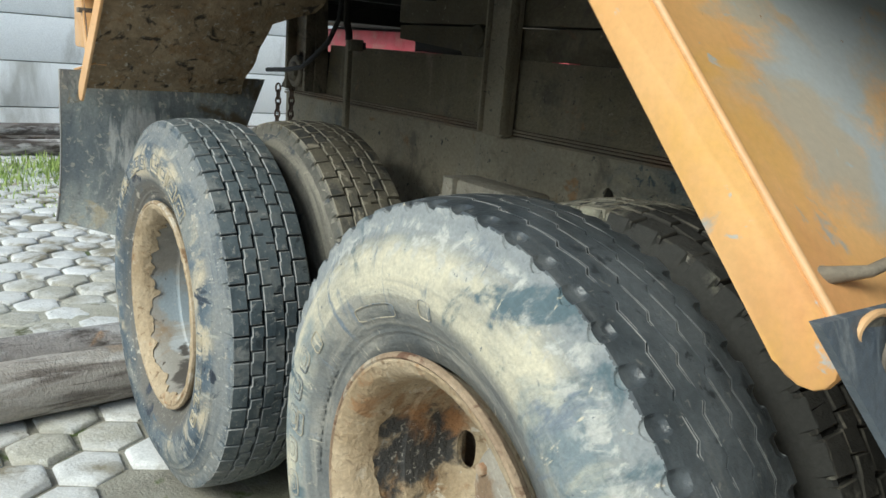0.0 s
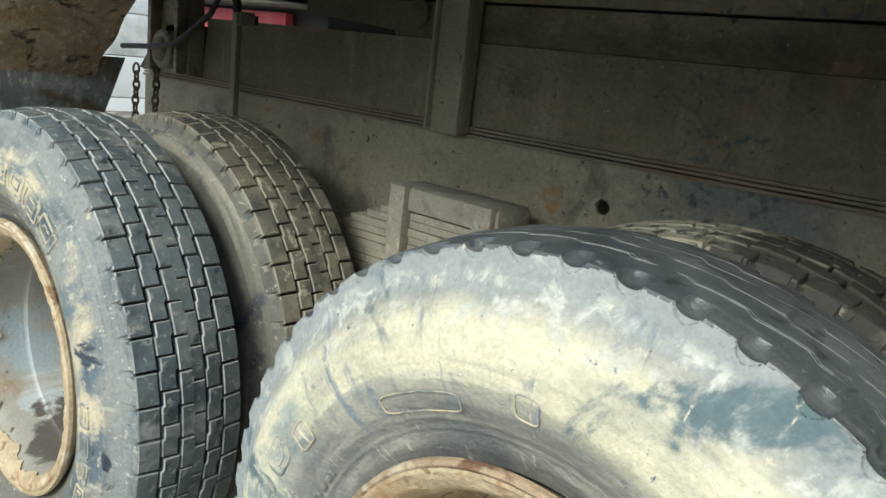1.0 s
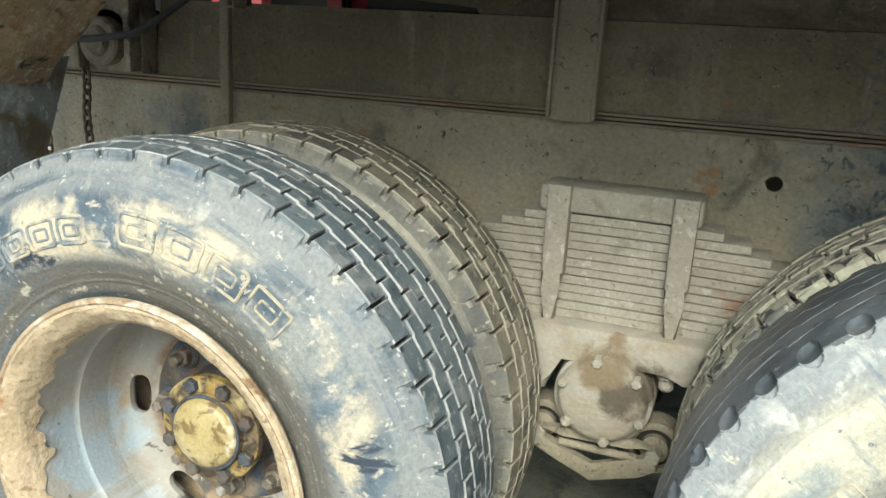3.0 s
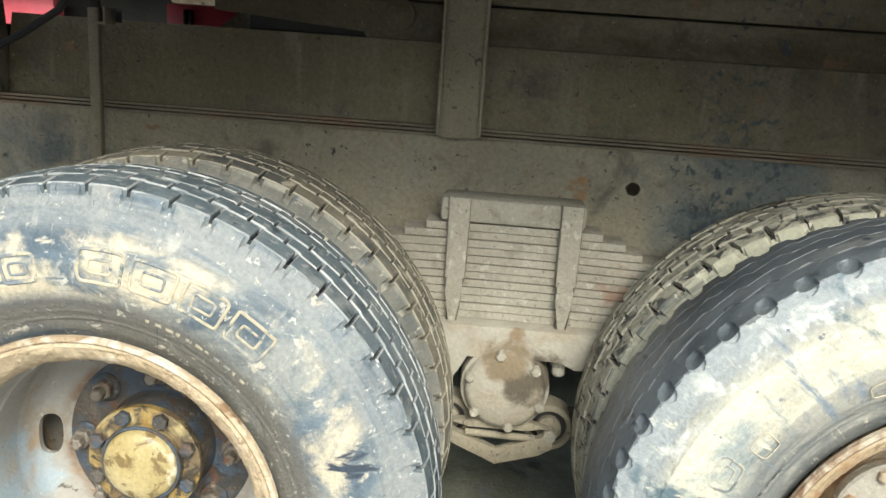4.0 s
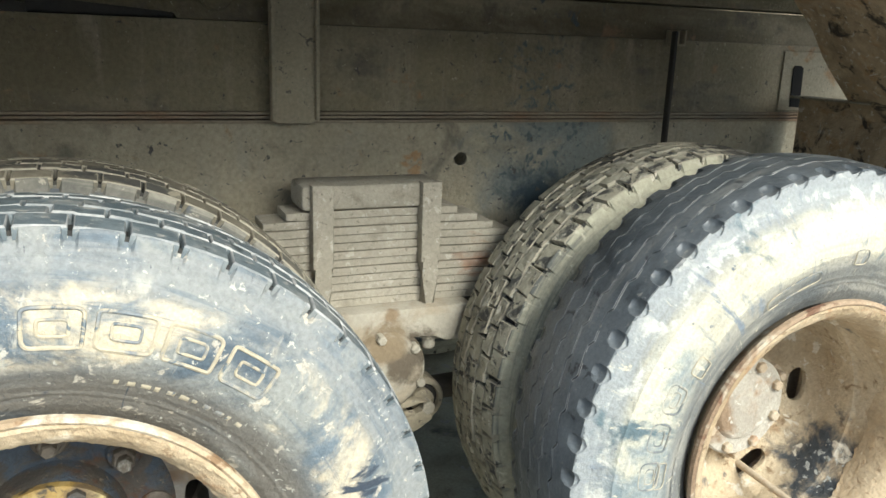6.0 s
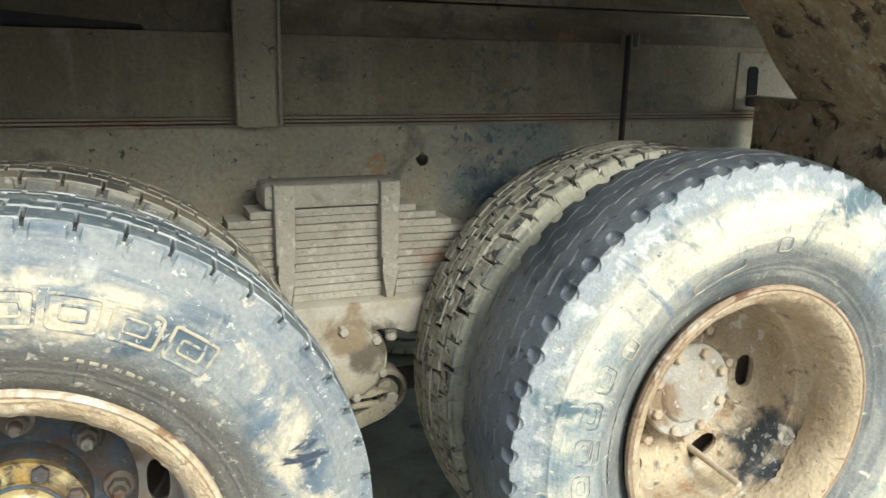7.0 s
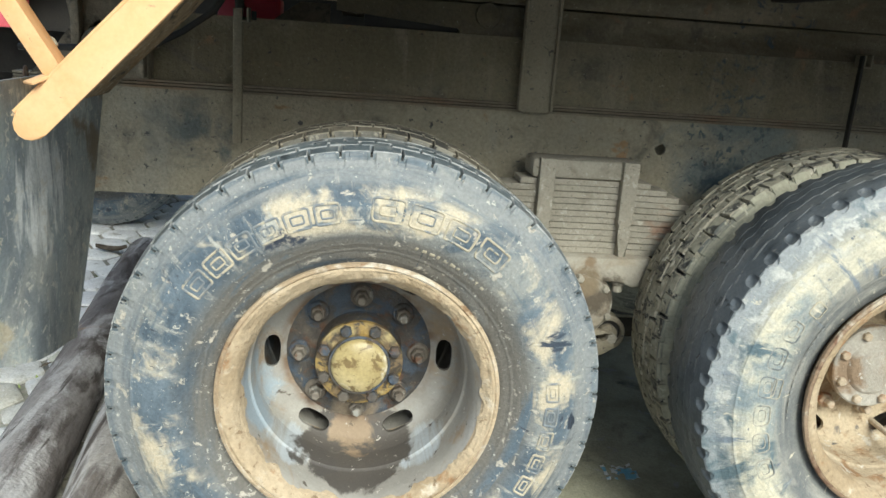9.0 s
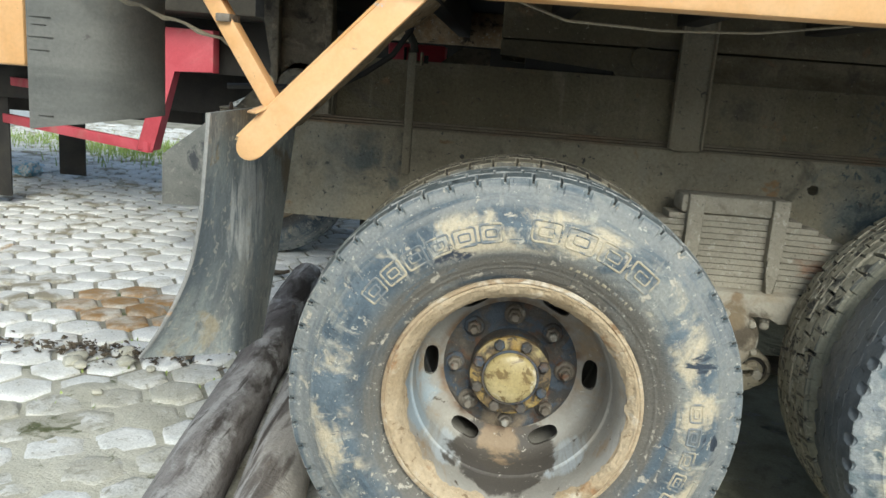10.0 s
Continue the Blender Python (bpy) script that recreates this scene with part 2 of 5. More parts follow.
rim_tan = surface("tan_mud_coated_wheel", (0.38, 0.29, 0.18), (0.52, 0.43, 0.30), 0.85, bump=0.8, patches=[((0.30, 0.18, 0.09), 7, 0.6, 0.06, ALL), ((0.24, 0.17, 0.10), 24, 0.62, 0.05, ALL), ((0.05, 0.058, 0.066), 15, 0.40, 0.12, ALL, (-0.035, 0.02, -0.285, 0.07, 0.22)), ((0.40, 0.42, 0.40), 55, 0.60, 0.04, ALL, (-0.035, 0.02, -0.280, 0.05, 0.22)), ((0.60, 0.55, 0.45), 24, 0.62, 0.04, ALL), ((0.10, 0.10, 0.10), 10, 0.64, 0.04, ALL), ((0.060, 0.060, 0.058), 20, 0.40, 0.10, ALL, (-0.11, 0.02, 0.225, 0.06, 0.20)), ((0.34, 0.33, 0.29), 70, 0.60, 0.03, ALL, (-0.11, 0.02, 0.225, 0.06, 0.20)), ((0.36, 0.19, 0.085), 9, 0.47, 0.10, ALL, (-0.02, 0.08, 0.24, 0.05, 0.20))])
hub_dark = surface("greasy_dark_hub", (0.045, 0.043, 0.042), (0.115, 0.100, 0.082), 0.6, bump=0.6, patches=[((0.12, 0.065, 0.04), 26, 0.57, 0.08, ALL), ((0.065, 0.086, 0.115), 16, 0.53, 0.06, ALL), ((0.15, 0.125, 0.095), 12, 0.61, 0.09, ALL), ((0.22, 0.18, 0.13), 60, 0.65, 0.04, ALL), ((0.30, 0.24, 0.17), 10, 0.42, 0.16, ALL, (0.0, 0.14, -0.155, 0.03, 0.13))])
hub_yellow = surface("chipped_yellow_paint", (0.30, 0.19, 0.05), (0.42, 0.295, 0.10), 0.6, bump=0.5, patches=[((0.17, 0.12, 0.065), 16, 0.50, 0.06, ALL), ((0.06, 0.048, 0.034), 34, 0.54, 0.04, ALL), ((0.50, 0.40, 0.19), 14, 0.62, 0.08, ALL), ((0.05, 0.04, 0.03), 9, 0.60, 0.06, ALL)])
hub_cream = surface("pale_yellow_cap", (0.40, 0.315, 0.14), (0.53, 0.44, 0.24), 0.34, patches=[((0.2, 0.14, 0.06), 30, 0.575, 0.04, ALL), ((0.72, 0.66, 0.50), 18, 0.62, 0.06, ALL), ((0.10, 0.07, 0.04), 50, 0.67, 0.02, ALL)])
hub_grey = surface("grey_dusty_hub_cover", (0.33, 0.30, 0.25), (0.47, 0.445, 0.385), 0.85, bump=0.5, patches=[((0.30, 0.20, 0.12), 9, 0.58, 0.08, ALL), ((0.24, 0.17, 0.11), 12, 0.40, 0.10, ALL, (-0.06, 0.06, 0.05, 0.02, 0.12)), ((0.56, 0.53, 0.47), 40, 0.63, 0.04, ALL)])
hub_dusty = surface("dust_covered_hub", (0.38, 0.30, 0.21), (0.52, 0.44, 0.33), 0.9, patches=[((0.36, 0.17, 0.08), 7, 0.6, 0.06, ALL)])
nut_metal = surface("rusty_nut", (0.13, 0.105, 0.08), (0.26, 0.23, 0.19), 0.6, 0.2, patches=[((0.36, 0.35, 0.31), 30, 0.60, 0.06, ALL), ((0.14, 0.07, 0.04), 22, 0.60, 0.05, ALL)])
DRIP = (1, 1, 0.09)
rail_dust = surface("dust_coated_steel", (0.245, 0.212, 0.15), (0.325, 0.285, 0.21), 0.9, scale=2.2, grain=120, bump=0.45, patches=[
    ((0.34, 0.305, 0.23), 3, 0.56, 0.12, (0.5, 1, 1.2)), ((0.16, 0.142, 0.11), 6, 0.62, 0.09, (0.6, 1, 1)), ((0.33, 0.295, 0.22), 14, 0.62, 0.10, DRIP), ((0.10, 0.12, 0.13), 26, 0.60, 0.05, ALL, (-1.15, 1.45, 1.2, 0.1, 0.3)),
    ((0.30, 0.205, 0.12), 9, 0.66, 0.05, ALL), ((0.11, 0.10, 0.085), 55, 0.65, 0.03, ALL), ((0.42, 0.38, 0.30), 80, 0.67, 0.03, ALL)])
rail_blue = surface("dust_and_bare_blue_steel", (0.295, 0.26, 0.19), (0.385, 0.345, 0.255), 0.9, scale=2.2, grain=100, bump=0.7, patches=[
    ((0.34, 0.305, 0.23), 13, 0.61, 0.10, DRIP), ((0.18, 0.165, 0.13), 7, 0.62, 0.09, ALL), ((0.20, 0.222, 0.21), 6, 0.40, 0.14, ALL, (-1.04, 1.45, 1.00, 0.08, 0.50)), ((0.10, 0.128, 0.138), 38, 0.575, 0.06, ALL, (-1.12, 1.45, 1.05, 0.1, 0.44)), ((0.05, 0.075, 0.09), 9, 0.44, 0.12, ALL, (-1.10, 1.45, 0.90, 0.02, 0.28)),
    ((0.13, 0.145, 0.14), 5, 0.52, 0.08, ALL, (-2.75, 1.45, 0.98, 0.1, 0.3)), ((0.36, 0.235, 0.13), 22, 0.46, 0.06, ALL, (-1.45, 1.458, 1.0, 0.02, 0.07)),
    ((0.33, 0.31, 0.25), 3, 0.6, 0.1, (1, 1, 0.5)), ((0.28, 0.20, 0.12), 9, 0.67, 0.04, ALL), ((0.09, 0.09, 0.085), 55, 0.65, 0.03, ALL), ((0.42, 0.39, 0.32), 80, 0.68, 0.03, ALL)])
# darker than the rails: shade under the body floor is in the colour
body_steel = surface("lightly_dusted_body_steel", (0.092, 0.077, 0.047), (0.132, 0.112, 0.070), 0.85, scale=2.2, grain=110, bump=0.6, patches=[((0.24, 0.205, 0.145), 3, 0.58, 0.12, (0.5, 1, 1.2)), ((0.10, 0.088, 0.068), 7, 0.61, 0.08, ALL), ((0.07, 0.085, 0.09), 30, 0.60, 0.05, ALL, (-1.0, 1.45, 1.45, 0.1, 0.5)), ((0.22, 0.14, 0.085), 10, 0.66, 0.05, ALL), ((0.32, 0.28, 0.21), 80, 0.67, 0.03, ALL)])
# tone between the rails and the body beams
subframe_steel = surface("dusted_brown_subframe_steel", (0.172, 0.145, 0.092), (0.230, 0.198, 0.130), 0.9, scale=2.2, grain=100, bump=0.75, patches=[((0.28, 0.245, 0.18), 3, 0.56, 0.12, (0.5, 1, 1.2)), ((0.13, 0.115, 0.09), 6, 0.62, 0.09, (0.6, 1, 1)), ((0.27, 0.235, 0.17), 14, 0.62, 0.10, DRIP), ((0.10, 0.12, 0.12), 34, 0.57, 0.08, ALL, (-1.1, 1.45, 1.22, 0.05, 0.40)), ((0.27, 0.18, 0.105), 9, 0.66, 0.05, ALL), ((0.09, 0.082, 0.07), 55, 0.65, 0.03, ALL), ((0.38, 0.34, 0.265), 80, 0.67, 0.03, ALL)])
strip_rust = surface("rust_edged_flange", (0.20, 0.165, 0.12), (0.29, 0.25, 0.185), 0.9, patches=[((0.25, 0.165, 0.105), 8, 0.60, 0.10, (0.4, 1, 1))])
hinge_steel = surface("greasy_brown_hinge_steel", (0.14, 0.118, 0.084), (0.26, 0.225, 0.165), 0.85, scale=6, bump=0.6, patches=[((0.05, 0.043, 0.034), 12, 0.58, 0.08, ALL), ((0.26, 0.225, 0.165), 18, 0.60, 0.06, ALL)])
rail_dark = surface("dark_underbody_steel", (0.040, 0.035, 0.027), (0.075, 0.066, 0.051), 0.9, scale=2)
spring_dust = surface("mud_dusted_spring_steel", (0.30, 0.275, 0.22), (0.385, 0.355, 0.29), 0.95, bump=0.5, speck=(0.88, 1.1), patches=[((0.25, 0.228, 0.18), 18, 0.62, 0.08, ALL), ((0.44, 0.41, 0.35), 40, 0.62, 0.04, ALL), ((0.20, 0.18, 0.14), 90, 0.64, 0.03, ALL), ((0.31, 0.19, 0.13), 8, 0.5, 0.1, (1, 1, 3), (-1.36, 1.3, 0.80, 0.03, 0.14))])
cap_dust = surface("dusty_cap_with_oil_stain", (0.32, 0.295, 0.24), (0.41, 0.38, 0.315), 0.95, bump=0.5, speck=(0.9, 1.08), patches=[((0.105, 0.086, 0.062), 12, 0.36, 0.09, ALL, (-1.532, 1.20, 0.612, 0.035, 0.14)), ((0.24, 0.175, 0.11), 14, 0.40, 0.12, ALL, (-1.572, 1.235, 0.700, 0.008, 0.04)), ((0.20, 0.155, 0.10), 12, 0.42, 0.12, ALL, (-1.590, 1.235, 0.650, 0.03, 0.11)), ((0.33, 0.285, 0.215), 10, 0.58, 0.10, ALL)])
tread_edge = surface("dust_on_tread_edges", (0.20, 0.213, 0.215), (0.40, 0.40, 0.385), 0.9, scale=14)
tread_line = surface("faint_dust_in_grooves", (0.24, 0.247, 0.255), (0.43, 0.43, 0.415), 0.8, scale=9)
tread_edge_mud = surface("mud_on_tread_edges", (0.26, 0.235, 0.18), (0.36, 0.33, 0.26), 0.9)
# edge mud with the same painted shade over the upper front
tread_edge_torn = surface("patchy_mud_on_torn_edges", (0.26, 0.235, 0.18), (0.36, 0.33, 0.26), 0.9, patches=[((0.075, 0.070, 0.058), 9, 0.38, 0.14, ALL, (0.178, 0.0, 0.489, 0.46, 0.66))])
paint_grey = surface("bare_grey_primer", (0.25, 0.25, 0.24), (0.36, 0.355, 0.335), 0.7, patches=[((0.7, 0.36, 0.1), 9, 0.62, 0.05, ALL)])
under_dirt = surface("damp_dusty_yard_floor", (0.25, 0.245, 0.175), (0.39, 0.38, 0.28), 0.95, scale=5, bump=0.7, patches=[((0.33, 0.32, 0.29), 14, 0.62, 0.05, ALL), ((0.1, 0.1, 0.085), 4, 0.62, 0.08, ALL)])
orange_paint = surface("faded_orange_paint", (0.76, 0.405, 0.145), (0.80, 0.455, 0.185), 0.45, scale=2, bump=0.05, speck=(0.94, 1.05), patches=[
    ((0.80, 0.49, 0.21), 2, 0.60, 0.3, ALL), ((0.68, 0.34, 0.13), 5, 0.58, 0.14, (1, 1, 0.6)), ((0.74, 0.42, 0.12), 8, 0.60, 0.14, ALL), ((0.50, 0.43, 0.33), 6, 0.44, 0.12, (1, 1, 1.6), (-0.44, 1.02, 1.32, 0.28, 0.62)), ((0.45, 0.47, 0.46), 7, 0.42, 0.08, (1, 1, 1.6), (-0.43, 1.04, 1.31, 0.24, 0.54)), ((0.46, 0.48, 0.46), 26, 0.66, 0.04, (1, 1, 1.4)), ((0.40, 0.40, 0.37), 9, 0.68, 0.04, ALL), ((0.3, 0.16, 0.06), 50, 0.72, 0.02, ALL)])
orange_pale = surface("sun_bleached_orange_paint", (0.71, 0.40, 0.17), (0.76, 0.48, 0.25), 0.45, scale=3, bump=0.05, speck=(0.94, 1.05), patches=[((0.62, 0.33, 0.13), 6, 0.6, 0.12, ALL), ((0.35, 0.22, 0.12), 55, 0.69, 0.02, ALL), ((0.45, 0.42, 0.38), 14, 0.69, 0.03, ALL)])
mud_steel = surface("caked_mud_underside", (0.28, 0.205, 0.12), (0.48, 0.365, 0.23), 0.7, bump=1.0, grain=45, scale=7, patches=[((0.36, 0.235, 0.12), 18, 0.58, 0.06, ALL), ((0.52, 0.46, 0.36), 55, 0.61, 0.03, ALL), ((0.05, 0.038, 0.026), 16, 0.60, 0.05, ALL)])
flap_dark = surface("scuffed_dark_blue_rubber_sheet", (0.06, 0.076, 0.095), (0.13, 0.152, 0.172), 0.5, patches=[((0.26, 0.27, 0.265), 14, 0.60, 0.06, (1, 2, 0.6)), ((0.16, 0.17, 0.18), 50, 0.62, 0.04, ALL)])
flap_rubber = surface("scuffed_black_rubber_sheet", (0.24, 0.27, 0.27), (0.40, 0.43, 0.41), 0.45, scale=3, patches=[((0.33, 0.33, 0.30), 4, 0.56, 0.12, (1, 2, 0.5)), ((0.18, 0.20, 0.21), 7, 0.55, 0.12, (1, 2, 0.5)), ((0.18, 0.20, 0.205), 20, 0.58, 0.08, ALL), ((0.40, 0.41, 0.38), 26, 0.61, 0.05, (1, 1.5, 0.5)), ((0.185, 0.215, 0.235), 5, 0.46, 0.18, (1, 1, 0.6), (-2.93, 0.60, 0.90, 0.08, 0.30)), ((0.55, 0.555, 0.53), 24, 0.47, 0.09, (1, 1.6, 0.3), (-2.92, 0.775, 0.92, 0.08, 0.25)),
    ((0.42, 0.37, 0.27), 12, 0.52, 0.08, ALL, (-2.95, 0.6, 0.62, 0.05, 0.25)), ((0.38, 0.26, 0.11), 16, 0.50, 0.08, ALL, (-2.90, 0.56, 1.08, 0.02, 0.08)), ((0.48, 0.46, 0.40), 44, 0.61, 0.03, ALL), ((0.16, 0.125, 0.08), 10, 0.50, 0.08, ALL, (-2.90, 1.12, 1.08, 0.10, 0.36))])
log_wood = surface("weathered_grey_log", (0.165, 0.145, 0.135), (0.335, 0.31, 0.29), 0.85, scale=6, grain=110, stretch=(1, 0.3, 1), bump=0.8, patches=[
    ((0.08, 0.065, 0.055), 9, 0.54, 0.07, (1, 0.22, 1)), ((0.52, 0.50, 0.48), 10, 0.57, 0.07, (1, 0.3, 1)), ((0.36, 0.22, 0.12), 6, 0.66, 0.05, (1, 0.5, 1)), ((0.10, 0.085, 0.075), 30, 0.63, 0.05, (1, 0.08, 1))], vary=3)
log_pale = surface("pale_split_log", (0.37, 0.335, 0.295), (0.54, 0.50, 0.445), 0.85, scale=7, grain=110, stretch=(1, 0.2, 1), bump=0.8, patches=[
    ((0.17, 0.145, 0.125), 11, 0.55, 0.07, (1, 0.16, 1)), ((0.56, 0.53, 0.49), 12, 0.58, 0.06, (1, 0.2, 1)), ((0.10, 0.08, 0.065), 30, 0.60, 0.05, (1, 0.05, 1)), ((0.36, 0.29, 0.22), 6, 0.66, 0.06, (1, 0.5, 1))], vary=3)
paver_stone = surface("worn_concrete_paver", (0.70, 0.70, 0.67), (0.85, 0.85, 0.83), 0.9, scale=6, bump=0.5, patches=[((0.60, 0.58, 0.52), 5, 0.60, 0.10, ALL), ((0.36, 0.335, 0.28), 14, 0.65, 0.05, ALL), ((0.24, 0.23, 0.20), 60, 0.66, 0.03, ALL)], vary=20)
paver_rust = surface("rust_stained_paver", (0.54, 0.48, 0.39), (0.68, 0.64, 0.57), 0.9, scale=6, bump=0.5, patches=[((0.36, 0.21, 0.085), 6, 0.46, 0.14, ALL), ((0.34, 0.27, 0.19), 16, 0.60, 0.06, ALL)], vary=20)
paver_sandy = surface("sand_strewn_paver", (0.66, 0.655, 0.615), (0.80, 0.795, 0.765), 0.95, scale=6, bump=0.7, patches=[((0.52, 0.50, 0.425), 5, 0.46, 0.12, ALL), ((0.42, 0.40, 0.33), 18, 0.58, 0.06, ALL), ((0.62, 0.61, 0.57), 60, 0.62, 0.04, ALL)], vary=20)
paver_far = surface("concrete_pavers", (0.62, 0.62, 0.595), (0.80, 0.80, 0.78), 0.9, scale=3, bump=0.4, patches=[((0.30, 0.27, 0.2), 4, 0.56, 0.08, ALL), ((0.40, 0.25, 0.1), 1.1, 0.70, 0.03, ALL)])
joint_soil = surface("damp_joint_soil", (0.25, 0.235, 0.19), (0.40, 0.38, 0.315), 0.95, scale=3, bump=0.8, patches=[((0.10, 0.13, 0.04), 6, 0.62, 0.06, ALL)])
soil = surface("sandy_dirt", (0.46, 0.44, 0.36), (0.62, 0.60, 0.51), 0.95, scale=3, bump=0.8, patches=[((0.12, 0.13, 0.06), 6, 0.62, 0.06, ALL)])
red_paint = surface("dull_red_paint", (0.47, 0.055, 0.075), (0.56, 0.095, 0.12), 0.5, bump=0.06, speck=(0.92, 1.06), patches=[((0.45, 0.16, 0.15), 4, 0.6, 0.1, ALL)])
# brighter copy of the red: sunlight put into the colour
red_sunlit = surface("bright_red_gloss_paint", (0.74, 0.085, 0.12), (0.80, 0.12, 0.155), 0.35, bump=0.04, speck=(0.95, 1.04))
grey_sheet = surface("grey_weathered_board", (0.105, 0.108, 0.10), (0.16, 0.16, 0.147), 0.6, speck=(0.88, 1.1), scale=3, stretch=(0.3, 1, 3), bump=0.2, patches=[((0.07, 0.07, 0.065), 7, 0.68, 0.03, ALL)])
# grey lowered to carry the shade under the red truck's bed
fender_steel = surface("dull_grey_fender_steel", (0.13, 0.135, 0.125), (0.20, 0.20, 0.18), 0.65, scale=4, patches=[((0.05, 0.055, 0.06), 6, 0.60, 0.05, ALL), ((0.25, 0.245, 0.22), 20, 0.62, 0.05, ALL)])
wall_white = surface("pale_wall_board", (0.86, 0.88, 0.90), (0.90, 0.91, 0.92), 0.8, scale=1.2, bump=0.15, patches=[((0.5, 0.5, 0.48), 1.5, 0.62, 0.1, (1, 1, 0.4))], vary=9)
joint_grey = surface("wall_joint", (0.30, 0.31, 0.30), (0.38, 0.38, 0.36), 0.9)
leaf_green = surface("grass_blades", (0.22, 0.33, 0.07), (0.42, 0.51, 0.17), 0.7, scale=9, bump=0)
blue_plastic = surface("blue_plastic", (0.10, 0.32, 0.48), (0.2, 0.45, 0.6), 0.4, patches=[((0.6, 0.62, 0.62), 18, 0.5, 0.04, ALL)])
litter_brown = surface("dry_leaf_litter", (0.05, 0.04, 0.03), (0.14, 0.11, 0.075), 0.9, scale=20)
chain_steel = surface("rusty_chain", (0.10, 0.07, 0.05), (0.2, 0.14, 0.1), 0.7, 0.3)
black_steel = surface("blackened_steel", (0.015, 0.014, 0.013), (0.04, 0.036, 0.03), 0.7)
# for openings without depth: their inner darkness is only this colour
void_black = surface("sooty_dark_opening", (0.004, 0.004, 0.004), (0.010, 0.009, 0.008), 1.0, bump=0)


# ---- building helpers ----
def part(name, bm, material, parent, label="", smooth=True):
    me = bpy.data.meshes.new(name)
    bmesh.ops.recalc_face_normals(bm, faces=bm.faces)
    bm.to_mesh(me)
    bm.free()
    if smooth:
        me.shade_smooth()
        me.set_sharp_from_angle(angle=radians(38))
    me.materials.append(material)
    ob = new(name, me)
    ob.parent = parent
    if label:
        ob["label"] = label
    return ob


def thing(name, label, category, at=(0, 0, 0), group="", kind=""):
    ob = new(name)
    ob.location = at
    return tagged(ob, label, category, group, kind)


def add_box(bm, lo, hi, bevel=0.0, turn=None):
    lo, hi = Vector(lo), Vector(hi)
    made = bmesh.ops.create_cube(bm, size=1.0)["verts"]
    m = Matrix.Translation((lo + hi) / 2) @ (turn or Matrix()) @ Matrix.Diagonal((*(hi - lo), 1))
    bmesh.ops.transform(bm, matrix=m, verts=made)
    if bevel:
        edges = list({e for v in made for e in v.link_edges})
        bmesh.ops.bevel(bm, geom=edges, offset=bevel, segments=2, affect="EDGES", profile=0.5)
    return bm


def box(lo, hi, bevel=0.004, turn=None):
    return add_box(bmesh.new(), lo, hi, bevel, turn)


def add_bar(bm, a, b, width, depth, bevel=0.003, up=(0, 0, 1)):
    """A straight bar of rectangular section from a to b."""
    a, b = Vector(a), Vector(b)
    z = (b - a).normalized()
    x = Vector(up).cross(z)
    x = x.normalized() if x.length > 1e-4 else Vector((1, 0, 0))
    y = z.cross(x)
    made = bmesh.ops.create_cube(bm, size=1.0)["verts"]
    m = Matrix((x * width, y * depth, z * (b - a).length)).transposed().to_4x4()
    m.translation = (a + b) / 2
    bmesh.ops.transform(bm, matrix=m, verts=made)
    if bevel:
        bmesh.ops.bevel(bm, geom=list({e for v in made for e in v.link_edges}), offset=bevel, segments=2, affect="EDGES", profile=0.5)
    return bm


def add_tube(bm, points, radii, segs=12, cap=True):
    """A round tube through points; radii: one number or one a point."""
    points = [Vector(p) for p in points]
    radii = [radii] * len(points) if isinstance(radii, (int, float)) else radii
    rings = []
    side = Vector((0.31, 0.17, 0.93))
    for i, p in enumerate(points):
        way = (points[min(i + 1, len(points) - 1)] - points[max(i - 1, 0)]).normalized()
        u = (side - way * side.dot(way)).normalized()
        w = way.cross(u)
        rings.append([bm.verts.new(p + (u * math.cos(a) + w * math.sin(a)) * radii[i]) for a in (2 * math.pi * k / segs for k in range(segs))])
        side = u
    for r0, r1 in zip(rings, rings[1:]):
        for k in range(segs):
            bm.faces.new((r0[k], r0[(k + 1) % segs], r1[(k + 1) % segs], r1[k]))
    if cap:
        bm.faces.new(rings[0][::-1]), bm.faces.new(rings[-1])
    return bm


def add_spin(bm, profile, segs=96, wobble=None):
    """Turns a profile of (radius, offset along -y) round the y axis."""
    rings = []
    for r, v in profile:
        if r < 1e-6:
            rings.append([bm.verts.new((0, -v, 0))])
            continue
        ring = []
        for k in range(segs):
            a = 2 * math.pi * k / segs
            rr, vv = (r, v) if wobble is None else wobble(r, v, a)
            ring.append(bm.verts.new((rr * math.cos(a), -vv, rr * math.sin(a))))
        rings.append(ring)
    for r0, r1 in zip(rings, rings[1:]):
        for k in range(segs):
            q = (k + 1) % segs
            if len(r0) == 1 and len(r1) > 1:
                bm.faces.new((r0[0], r1[k], r1[q]))
            elif len(r1) == 1 and len(r0) > 1:
                bm.faces.new((r0[k], r0[q], r1[0]))
            elif len(r0) > 1:
                bm.faces.new((r0[k], r0[q], r1[q], r1[k]))
    return bm


def add_prism(bm, outline, y0, y1, bevel=0.0):
    """An outline of (x, z) pushed from y0 to y1."""
    a = [bm.verts.new((x, y0, z)) for x, z in outline]
    b = [bm.verts.new((x, y1, z)) for x, z in outline]
    faces = [bm.faces.new(a), bm.faces.new(b[::-1])]
    n = len(a)
    for k in range(n):
        faces.append(bm.faces.new((a[k], b[k], b[(k + 1) % n], a[(k + 1) % n])))
    if bevel:
        bmesh.ops.bevel(bm, geom=list({e for f in faces[:1] for e in f.edges}), offset=bevel, segments=2, affect="EDGES", profile=0.5)
    return bm


